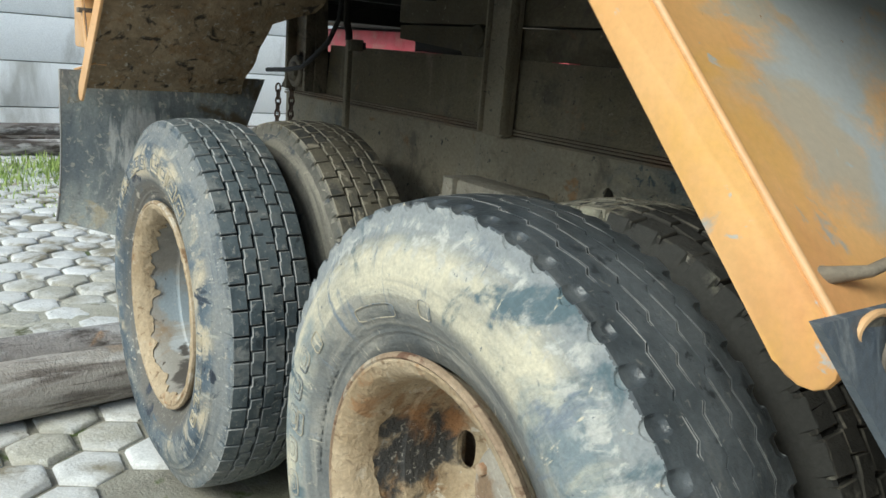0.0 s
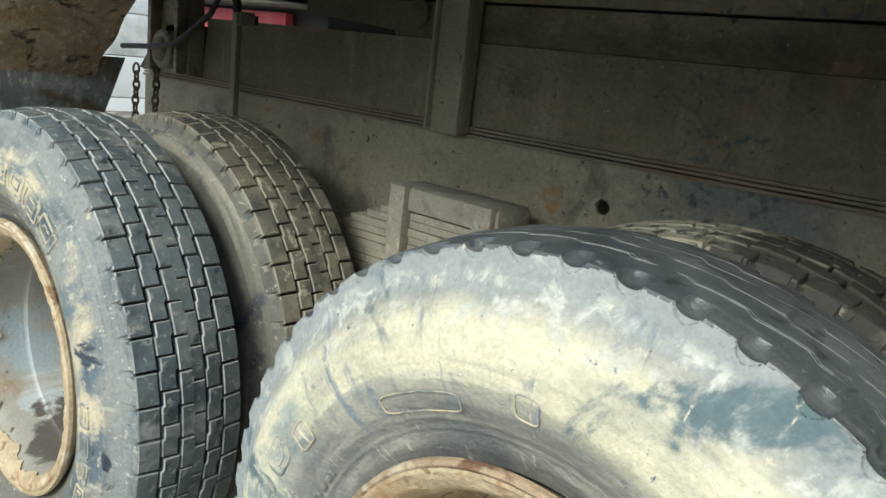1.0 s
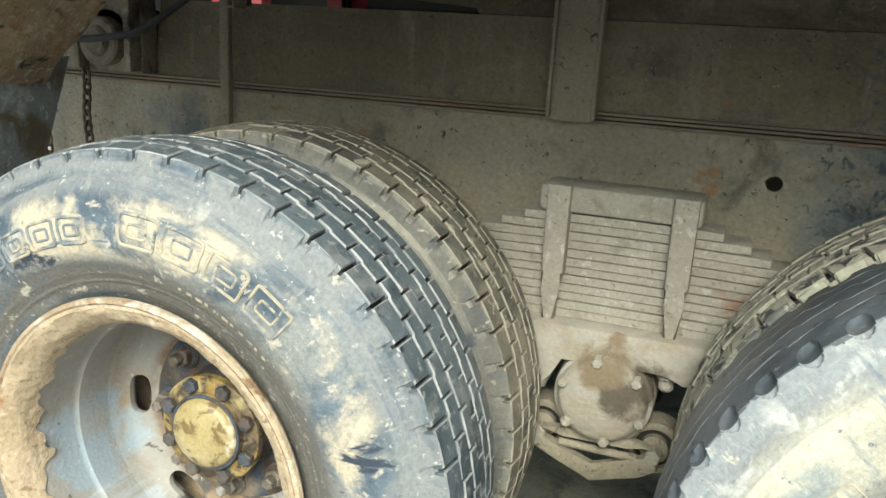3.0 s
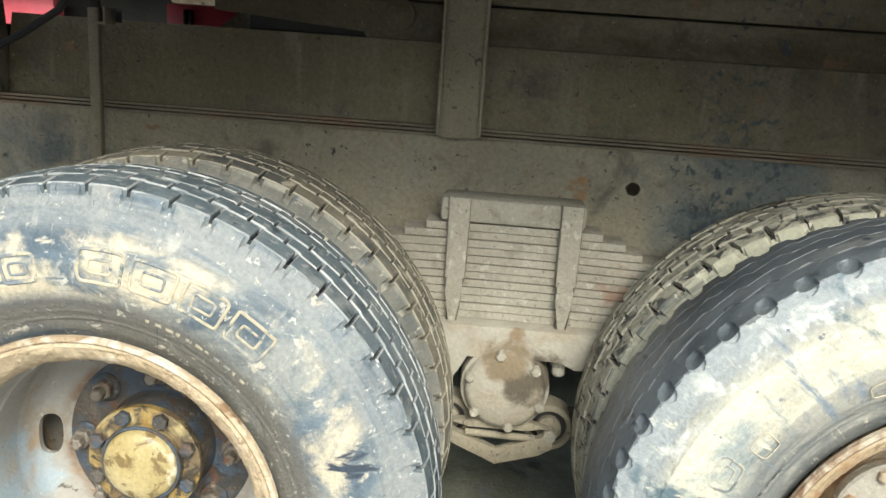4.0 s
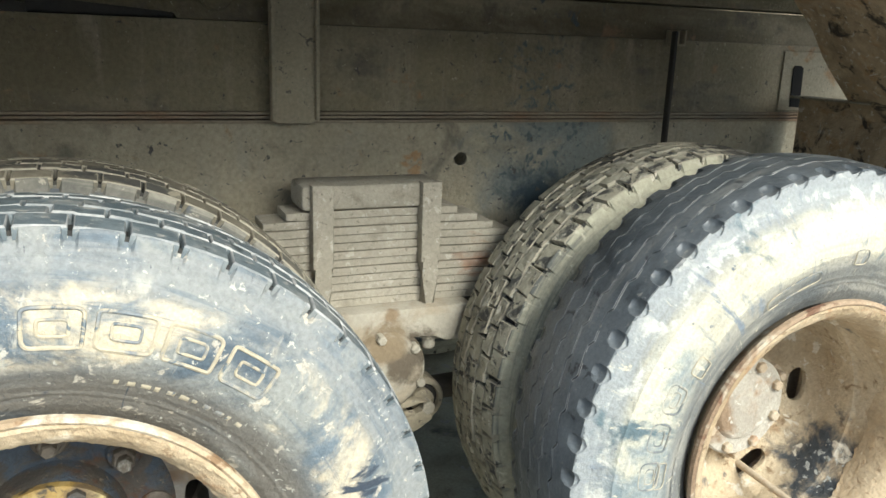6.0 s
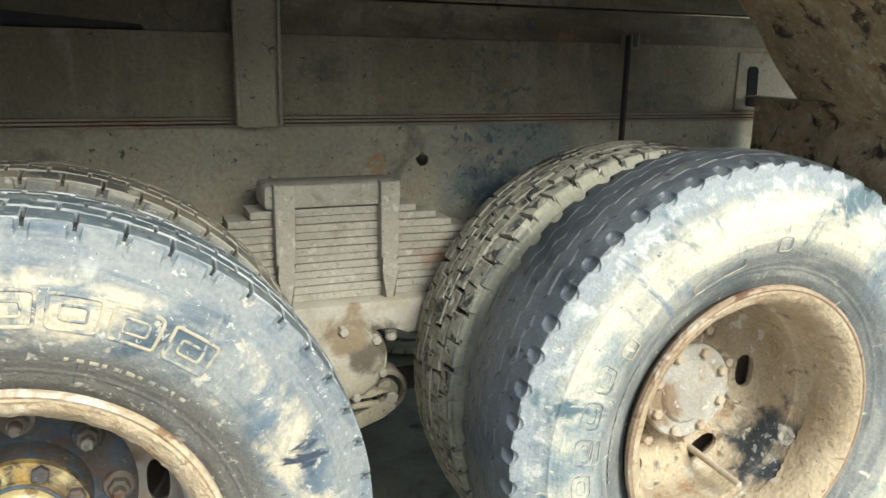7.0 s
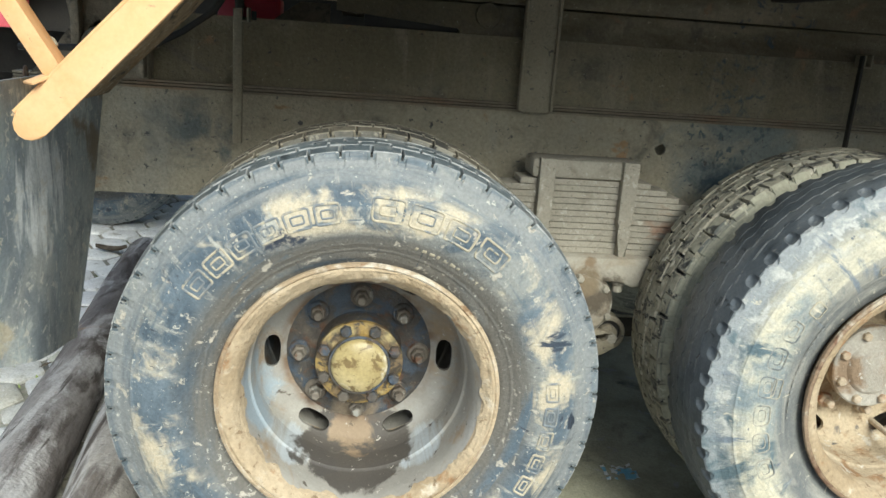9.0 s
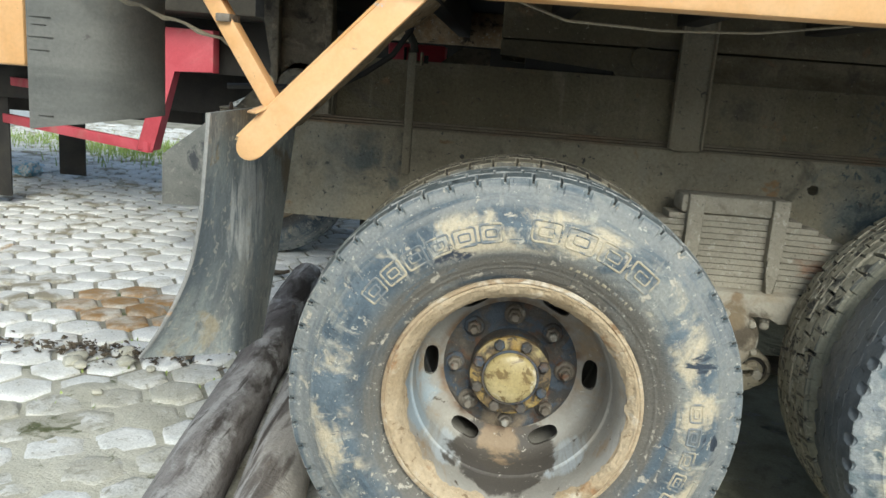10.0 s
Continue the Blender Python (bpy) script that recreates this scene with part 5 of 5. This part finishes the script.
    part("guard_bead", add_tube(bmesh.new(), [(p.x, 0.5625, p.z) for p in bead], 0.0042, 10), orange_pale, guard, "pale worn edge of the fold")
    # rubber flap
    bm = bmesh.new()
    rows, cols = 22, 20
    grid = []
    for i in range(rows + 1):
        f = i / rows
        row = []
        for j in range(cols + 1):
            g = j / cols
            z = z_top - (z_top - 0.62 + 0.10 * g) * f
            y = y_near + (y_far - y_near) * g + cut * min(z_top - z, 0.14) * (1 - g) - (0.24 * f * g if s < 0 else 0.0)
            roll = max(0.0, 1 - g / 0.42)
            out = lean * roll * min(f, 0.5) + 0.115 * roll ** 1.5 * max(0.0, (f - 0.35) / 0.65) ** 2 + 0.008 * math.sin(7 * g + 1.2) * f + 0.03 * max(0.0, f - 0.6) - (0.040 * g * g if s > 0 else 0.0)
            row.append((mid + s * (base + out), y, z))
        grid.append(row)
    for d in (0.0, 0.007):
        vs = [[bm.verts.new((x + s * d, y, z)) for x, y, z in row] for row in grid]
        for i in range(rows):
            for j in range(cols):
                bm.faces.new((vs[i][j], vs[i][j + 1], vs[i + 1][j + 1], vs[i + 1][j])).material_index = 1 if d == 0.0 else 0
        if d == 0.0:
            first = vs
    edge = lambda v: [r[0] for r in v] + v[-1][1:] + [r[-1] for r in v[::-1][1:]] + v[0][::-1][1:-1]
    e0, e1 = edge(first), edge(vs)
    for k in range(len(e0)):
        bm.faces.new((e0[k], e0[(k + 1) % len(e0)], e1[(k + 1) % len(e0)], e1[k]))
    flap = part("rubber_flap", bm, rubber, guard, "scuffed dark rubber flap curling outwards")
    flap.data.materials.append(mud_steel if s > 0 else rubber)
    if s < 0:
        part("flap_edge", add_tube(bmesh.new(), [(row[0][0] + s * 0.0035, row[0][1] - 0.002, row[0][2]) for row in grid], 0.0045, 6), paint_grey, flap, "pale worn flap edge")
    part("clamp_strip", add_box(bmesh.new(), (mid + s * (base + 0.009) - 0.003, y_near + 0.15, z_top - 0.045), (mid + s * (base + 0.009) + 0.005, 1.18, z_top - 0.01), 0.002), mud_steel, guard)
    for y in (y_near + 0.09, 0.90, 1.15):
        bm = moved(add_spin(bmesh.new(), [(0.024, 0), (0.024, 0.004), (0.013, 0.006), (0.012, 0.014), (0, 0.015)], 20), Matrix.Translation((mid + s * (base + 0.017), y, z_top - 0.025)) @ Matrix.Rotation(radians(90 * s), 4, "Z"))
        part("clamp_bolt", bm, nut_metal, guard)
    return guard


guard_a = mudguard(-1, -1.572, 0.512, 1.225, 1.336, 0.03, 1.165, flap_rubber)
guard_b = mudguard(1, -1.572, 0.450, 1.420, 1.335, 0.20, 1.172, flap_dark, 0.7)
bm = add_bar(bmesh.new(), (-2.800, 0.575, 1.185), (-3.085, 0.60, 1.62), 0.034, 0.006, 0.002, (0, 1, 0))
add_bar(bm, (-2.790, 0.605, 1.190), (-3.075, 0.632, 1.625), 0.006, 0.05, 0.002, (0, 1, 0))
part("guard_stay", bm, orange_pale, guard_a, "thin orange angle stay")
part("guard_tab", add_bar(bmesh.new(), (-2.835, 0.545, 1.170), (-2.790, 0.60, 1.195), 0.03, 0.005, 0.001), orange_pale, guard_a)
part("stay_band", add_box(bmesh.new(), (-2.922, 0.568, 1.350), (-2.892, 0.638, 1.366), 0.002), nut_metal, guard_a)
part("flap_ledge", box((-0.315, 1.16, 1.168), (-0.252, 1.424, 1.174), 0.002), rail_dust, guard_b, "dusty ledge on the flap")
part("rolled_tab", add_tube(bmesh.new(), [(-0.322, 0.570, 1.167), (-0.30, 0.585, 1.170), (-0.282, 0.61, 1.176), (-0.27, 0.65, 1.192), (-0.26, 0.72, 1.20)], [0.0075, 0.0075, 0.005, 0.005, 0.005], 12), strip_rust, guard_b, "bent rusty tab on the guard")
loop = [(-0.2275, 0.5155 + 0.022 * math.cos(2 * math.pi * k / 24), 1.160 + 0.012 * math.sin(2 * math.pi * k / 24)) for k in range(25)]
eyelet = part("flap_eyelet", add_tube(bmesh.new(), loop, 0.0028, 8), orange_pale, guard_b, "worn oval eyelet in the flap")
bm = bmesh.new()
bmesh.ops.create_cone(bm, cap_ends=True, segments=24, radius1=0.020, radius2=0.020, depth=0.003, matrix=Matrix.Translation((-0.2288, 0.5155, 1.160)) @ Matrix.Rotation(radians(90), 4, "Y") @ Matrix.Diagonal((0.55, 1.0, 1.0, 1.0)))
part("eyelet_backing", bm, hinge_steel, eyelet)

# ---- ground, paving and yard ----
ground = tagged(part("ground", add_box(bmesh.new(), (-400, -400, -0.3), (400, 400, -0.021)), joint_soil, None, smooth=False), "sandy dirt ground of the yard", "ground", kind="structure")


def sheet(x0, x1, y0, y1, step, height, material, name, label, fade=0.5):
    nx, ny = int((x1 - x0) / step), int((y1 - y0) / step)
    bm = bmesh.new()
    vs = []
    for i in range(nx + 1):
        row = []
        for j in range(ny + 1):
            x, y = x0 + (x1 - x0) * i / nx, y0 + (y1 - y0) * j / ny
            edge = min(x - x0, x1 - x, y - y0, y1 - y) + 0.35 * noise.noise((x * 2.5, y * 2.5, 7))
            k = min(1.0, max(0.0, edge / fade))
            z = -0.034 + k * (0.034 + height) + 0.010 * noise.noise((x * 5, y * 5, 1)) + 0.005 * noise.noise((x * 19, y * 19, 3))
            row.append(bm.verts.new((x, y, z)))
        vs.append(row)
    for i in range(nx):
        for j in range(ny):
            bm.faces.new((vs[i][j], vs[i + 1][j], vs[i + 1][j + 1], vs[i][j + 1]))
    return tagged(part(name, bm, material, None), label, "ground", kind="structure")


sheet(-2.75, 2.5, 0.62, 4.2, 0.06, -0.002, under_dirt, "ground_under_truck", "grey dusty floor under the truck")
sheet(-4.3, -2.7, 0.0, 1.95, 0.03, -0.006, soil, "ground_dirt", "sandy dirt spread over pavers", 0.4)

SIDE_LEN = 0.120
PX, PY = 1.5 * SIDE_LEN + 0.003, 1.732 * SIDE_LEN + 0.003


def paver_points(seed):
    rnd = random.Random(seed)
    rings = []
    for q, z in ((0.109, -0.05), (0.1095, -0.016), (0.105, -0.006), (0.094, -0.001), (0.074, 0.001)):
        rings.append([(q * math.cos(k * math.pi / 3) + rnd.uniform(-0.003, 0.003), q * math.sin(k * math.pi / 3) + rnd.uniform(-0.004, 0.004), z) for k in range(6)])
    return rings


def add_paver(bm, rings, m):
    vs = [[bm.verts.new(m @ Vector(p)) for p in ring] for ring in rings]
    for a, b in zip(vs, vs[1:]):
        for k in range(6):
            bm.faces.new((a[k], a[(k + 1) % 6], b[(k + 1) % 6], b[k]))
    bm.faces.new(vs[-1])


rnd = random.Random(5)
kinds = [paver_points(k) for k in range(6)]
near, far_bm = [], bmesh.new()
for i in range(-48, 38):
    for j in range(-26, 54):
        x, y = -3.3 + i * PX, 1.2 + (j + 0.5 * (i % 2)) * PY
        if (x > -2.3 and 0.40 < y < 4.0) or (x > -2.2 and y > 4.0):
            continue
        if x < -9.75 and y > -3:
            continue
        m = pose(x, y, -0.004 + rnd.uniform(-0.007, 0.006), rnd.uniform(-1.6, 1.6), rnd.uniform(-1.6, 1.6), 60 * rnd.randrange(6) + rnd.uniform(-2, 2))
        if -4.45 < x < -2.4 and -0.1 < y < 4.6 and len(near) < 300:
            near.append(m)
        else:
            add_paver(far_bm, kinds[rnd.randrange(6)], m)
pavement = tagged(part("pavement", far_bm, paver_far, None), "worn hexagonal concrete pavers with sandy joints", "pavement", kind="structure")

# timber logs wedged by the wheel


def log(name, a, b, r0, r1, material, label, seed):
    a, b = Vector(a), Vector(b)
    bm = bmesh.new()
    segs, steps = 20, 26
    way = (b - a).normalized()
    u = way.cross(Vector((0, 0, 1))).normalized()
    w = u.cross(way)
    rings = []
    for i in range(steps + 1):
        f = i / steps
        r = r0 + (r1 - r0) * f
        c = a + (b - a) * f + u * 0.02 * noise.noise((f * 3, seed, 0)) - a * 0
        ring = []
        for k in range(segs):
            t = 2 * math.pi * k / segs
            q = r * (1 + 0.10 * noise.noise((math.cos(t) * 1.2 + seed, math.sin(t) * 1.2, f * 4)) + 0.035 * noise.noise((math.cos(t) * 6, math.sin(t) * 6 + seed, f * 3)))
            q *= 1 + (0.16 * math.exp(-((f - 0.62) / 0.02) ** 2) * max(0.0, math.sin(t + seed)))
            ring.append(bm.verts.new(c + u * q * math.cos(t) + w * q * math.sin(t) - a))
        rings.append(ring)
    for p, q in zip(rings, rings[1:]):
        for k in range(segs):
            bm.faces.new((p[k], p[(k + 1) % segs], q[(k + 1) % segs], q[k]))
    bm.faces.new(rings[0]), bm.faces.new(rings[-1])
    ob = part(name, bm, material, None)
    ob.location = a
    return tagged(ob, label, "log", "logs beside the wheel")


log("log", (-2.975, -0.25, 0.095), (-3.345, 3.25, 0.085), 0.105, 0.085, log_wood, "weathered grey-brown log lying on the pavers", 2.0)
log("log", (-2.725, -0.35, 0.105), (-3.005, 2.1, 0.085), 0.108, 0.085, log_pale, "pale barkless log lying by the tyre", 9.0)
bm = bmesh.new()
cells = [[bm.verts.new((0.012 * i - 0.054 + 0.006 * noise.noise((i, j, 3)), 0.012 * j - 0.04 + 0.006 * noise.noise((i, j, 5)), 0.006 + 0.016 * abs(noise.noise((i * 0.7, j * 0.7, 1))))) for j in range(8)] for i in range(10)]
for i in range(9):
    for j in range(7):
        if noise.noise((i * 0.45, j * 0.45, 8)) > -0.12:
            bm.faces.new((cells[i][j], cells[i + 1][j], cells[i + 1][j + 1], cells[i][j + 1]))
scrap = tagged(part("plastic_scrap", bm, blue_plastic, None), "crumpled blue and white plastic scrap on the ground", "litter")
scrap.location = (-1.39, 1.24, 0.002)

# plain walls added out of view to close the yard and block low light
tagged(part("wall_south", box((-14, -8.3, -0.1), (9, -8.0, 2.6), 0.01), joint_grey, None), "plain grey yard wall", "wall", kind="structure")
tagged(part("wall_east", box((8.7, -8.0, -0.1), (9.0, 20, 2.7), 0.01), joint_grey, None), "plain grey yard wall", "wall", kind="structure")

# also unseen: cuts the light that enters under the truck from behind
tagged(part("wall_north", box((-1.6, 6.9, -0.1), (8.7, 7.2, 3.2), 0.01), joint_grey, None), "plain grey yard wall", "wall", kind="structure")

# ---- pale board wall across the yard ----
wall = tagged(part("wall_yard", box((-10.3, -9, -0.1), (-10.06, 22, 3.4), 0.01), joint_grey, None), "pale grey wall of wide horizontal boards", "wall", kind="structure")
for k in range(7):
    z = -0.13 + 0.505 * k
    part("wall_board", box((-10.06, -9, z), (-10.03, 22, z + 0.492), 0.006), wall_white, wall)
for k, (y, z, r, dx) in enumerate(((-1.2, 0.09, 0.08, 0.0), (-0.4, 0.22, 0.07, 0.12), (-2.0, 0.08, 0.09, 0.5))):
    log("log", (-9.2 + dx, y - 0.5, z), (-9.5 + dx, y + 5.0, z), r, r * 0.8, log_wood, "dark old log stacked by the wall", 4.0 + k)


def grass(name, spots, n, seed, label):
    rnd = random.Random(seed)
    bm = bmesh.new()
    for _ in range(n):
        cx, cy, rad, tall = spots[rnd.randrange(len(spots))]
        x, y = rnd.gauss(cx, rad), rnd.gauss(cy, rad * 1.4)
        h, a, lean = tall * rnd.uniform(0.4, 1.1), rnd.uniform(0, 6.28), rnd.uniform(0.1, 0.6)
        w = 0.006 * rnd.uniform(0.6, 1.4)
        base = -0.03
        p = [(x - w * math.sin(a), y + w * math.cos(a), base), (x + w * math.sin(a), y - w * math.cos(a), base)]
        mx, my = x + math.cos(a) * h * lean * 0.35, y + math.sin(a) * h * lean * 0.35
        q = [(mx - w * 0.8 * math.sin(a), my + w * 0.8 * math.cos(a), base + h * 0.6), (mx + w * 0.8 * math.sin(a), my - w * 0.8 * math.cos(a), base + h * 0.6)]
        tip = (x + math.cos(a) * h * lean, y + math.sin(a) * h * lean, base + h)
        v = [bm.verts.new(c) for c in (*p, *q, tip)]
        bm.faces.new((v[0], v[1], v[3], v[2])), bm.faces.new((v[2], v[3], v[4]))
    return tagged(part(name, bm, leaf_green, None, smooth=False), label, "grass", kind="stuff")


grass("grass", [(-7.7, 1.0, 0.35, 0.11), (-8.2, 1.6, 0.3, 0.12), (-7.4, 0.2, 0.35, 0.07), (-8.1, 0.1, 0.3, 0.09), (-6.6, 1.4, 0.3, 0.04)], 4200, 3, "patch of short green grass near the wall")
grass("grass", [(-6.75, 8.9, 0.38, 0.16), (-8.5, 9.5, 0.38, 0.09), (-7.5, 9.3, 0.33, 0.08)], 3400, 4, "patch of green grass behind the red truck")
grass("grass", [(-3.8, 2.1, 0.25, 0.035), (-3.3, 2.05, 0.15, 0.03)], 160, 6, "sparse weeds between the pavers")

rnd2 = random.Random(12)
bm = bmesh.new()
for _ in range(240):
    x, y = rnd2.gauss(-3.95, 0.22), rnd2.gauss(2.03, 0.05)
    z, q, a = rnd2.uniform(0.002, 0.02), rnd2.uniform(0.005, 0.02), rnd2.uniform(0, 6.28)
    pts = [(x + q * math.cos(a + b) * r, y + q * math.sin(a + b) * r, z + rnd2.uniform(-0.006, 0.010)) for b, r in ((0, 1.3), (1.3, 0.5), (2.9, 1.0), (4.4, 0.6))]
    low = [bm.verts.new((px, py, pz - 0.003)) for px, py, pz in pts]
    top = [bm.verts.new(p) for p in pts]
    bm.faces.new(top), bm.faces.new(low[::-1])
    for k in range(4):
        bm.faces.new((low[k], low[(k + 1) % 4], top[(k + 1) % 4], top[k]))
tagged(part("leaf_litter", bm, litter_brown, None, smooth=False), "dark dry leaf litter along the pavers", "litter", kind="stuff")
rnd2 = random.Random(15)
for k in range(9):
    q = rnd2.uniform(0.015, 0.045)
    bm = bmesh.new()
    bmesh.ops.create_icosphere(bm, subdivisions=2, radius=q)
    for v in bm.verts:
        v.co *= 1 + 0.35 * noise.noise(v.co * 40 + Vector((k, 0, 0)))
        v.co.z *= 0.55
    ob = tagged(part("stone", bm, soil, None), "small broken grey stone on the ground", "stone", "loose stones")
    ob.location = (rnd2.uniform(-4.0, -3.25), rnd2.gauss(1.95, 0.10), 0.008)

# one curled dry leaf on the pavers beyond the logs
bm = bmesh.new()
sides = []
for up in (0.0, 0.002):
    rows = []
    for i in range(11):
        f = i / 5 - 1
        half = 0.034 * (1 - f * f) ** 0.6 + 0.002
        rows.append([bm.verts.new((0.085 * f, half * g, up + 0.006 + 0.018 * g * g + 0.020 * f * f + 0.004 * noise.noise((f * 4, g * 3, 2)))) for g in (-1, -0.5, 0, 0.5, 1)])
    for p, q in zip(rows, rows[1:]):
        for j in range(4):
            bm.faces.new((p[j], q[j], q[j + 1], p[j + 1]))
    sides.append([p[0] for p in rows] + rows[-1][1:] + [p[-1] for p in rows[::-1][1:]] + rows[0][::-1][1:-1])
for k in range(len(sides[0])):
    j = (k + 1) % len(sides[0])
    bm.faces.new((sides[0][k], sides[0][j], sides[1][j], sides[1][k]))
leaf = tagged(part("dry_leaf", bm, litter_brown, None), "curled dark brown dry leaf on the pavers", "leaf")
leaf.location = (-3.60, 3.53, -0.002)

bm = bmesh.new()
bmesh.ops.create_icosphere(bm, subdivisions=3, radius=0.13)
for v in bm.verts:
    v.co *= 1 + 0.5 * noise.noise(v.co * 14) + 0.2 * noise.noise(v.co * 40)
    v.co.z *= 0.55
bag = tagged(part("plastic_bag", bm, blue_plastic, None), "crumpled pale blue plastic bag on the pavers", "litter")
bag.location = (-6.92, 6.43, 0.06)

# ---- red truck parked behind ----
red = thing("red_truck", "dull red truck parked alongside with dark chassis", "truck", (-5.0, 4.2, 0))


def red_part(name, bm, material, label=""):
    return part(name, moved(bm, Matrix.Translation((5.0, -4.2, 0))), material, red, label)


for x0, x1, z1 in ((-8.3, -6.1, 1.49),):
    red_part("side_beam", box((x0, 4.20, 1.24), (x1, 4.28, z1), 0.006), red_paint, "red side beam")
red_part("frame_beam", box((-8.3, 4.30, 1.16), (-1.0, 4.38, 1.52), 0.006), black_steel)
# assumed bed, sized to close off the sky and shade what stands below
red_part("truck_bed", box((-8.5, 3.85, 1.53), (-0.5, 6.4, 1.92), 0.02), rail_dark)
# added black sheet: stands for the dark behind the rails, blocks sun
red_part("chassis_side", box((-8.3, 5.32, 0.72), (-4.75, 5.40, 1.53), 0.01), black_steel)
red_part("chassis_beam", box((-8.3, 4.9, 0.85), (-1.5, 5.0, 1.15), 0.01), black_steel)
# added black sheet: darkens the gaps under the truck, blocks light behind
red_part("side_skirt", box((-3.25, 4.40, 0.16), (-0.2, 4.46, 1.50), 0.01), black_steel, "sooty black side skirt")
red_part("far_chassis_beam", box((-8.3, 5.8, 0.85), (-1.5, 5.9, 1.15), 0.01), black_steel)
red_part("side_bracket", add_prism(bmesh.new(), [(-4.56, 1.44), (-4.20, 1.44), (-4.20, 1.17), (-4.46, 1.17), (-4.60, 0.635), (-4.72, 0.635), (-4.56, 1.17)], 4.05, 4.16, 0.006), red_paint, "red triangular bracket")
for (a, b, w) in (((-6.6, 5.2, 0.69), (-4.62, 4.05, 0.655), 0.07), ((-6.6, 5.2, 0.98), (-4.62, 4.10, 0.96), 0.065), ((-6.6, 5.2, 1.28), (-4.6, 4.12, 1.30), 0.14)):
    red_part("guard_rail", add_bar(bmesh.new(), a, b, 0.05, w, 0.004), red_paint)
red_part("rear_fender", add_prism(bmesh.new(), [(-4.40, 0.66), (-4.02, 0.96), (-3.30, 0.96), (-3.30, 0.37), (-4.40, 0.345)], 3.72, 3.76, 0.006), fender_steel, "grey steel fender plate")
for x, y in ((-6.30, 4.95), (-6.38, 6.25)):
    red_part("rubber_flap", box((x - 0.13, y, 0.06), (x + 0.13, y + 0.02, 1.15), 0.004), black_steel)
red_wheel = placed("wheel", shared["rim_" + rim_grey.name], red)
red_wheel.matrix_basis = pose(1.17, 0.05, 0.53)
placed("tyre_carcass", shared["tyre_carcass_" + rubber_blue.name], red_wheel)
placed("tread", shared["tread_blocks" + tread_blue.name], red_wheel)
placed("wheel_disc", shared["wheel_disc_" + rim_grey.name], red_wheel)

# ---- single pavers nearest the camera's way ----
paver_meshes = []
for k in range(6):
    bm = bmesh.new()
    add_paver(bm, kinds[k], Matrix())
    ob = part("paver", bm, paver_stone, None)
    paver_meshes.append(ob.data)
    bpy.data.objects.remove(ob)
for m in near:
    ob = placed("paver", paver_meshes[rnd.randrange(6)], pavement)
    ob.matrix_basis = m
    x, y = m.translation.x, m.translation.y
    kind = paver_rust if math.hypot(x + 4.15, (y - 2.75) * 1.3) < 0.42 else paver_sandy if y < 1.75 + 0.25 * math.sin(x * 5) and math.sin(x * 23 + y * 17) > -0.6 else None
    if kind:
        ob.material_slots[0].link = "OBJECT"
        ob.material_slots[0].material = kind
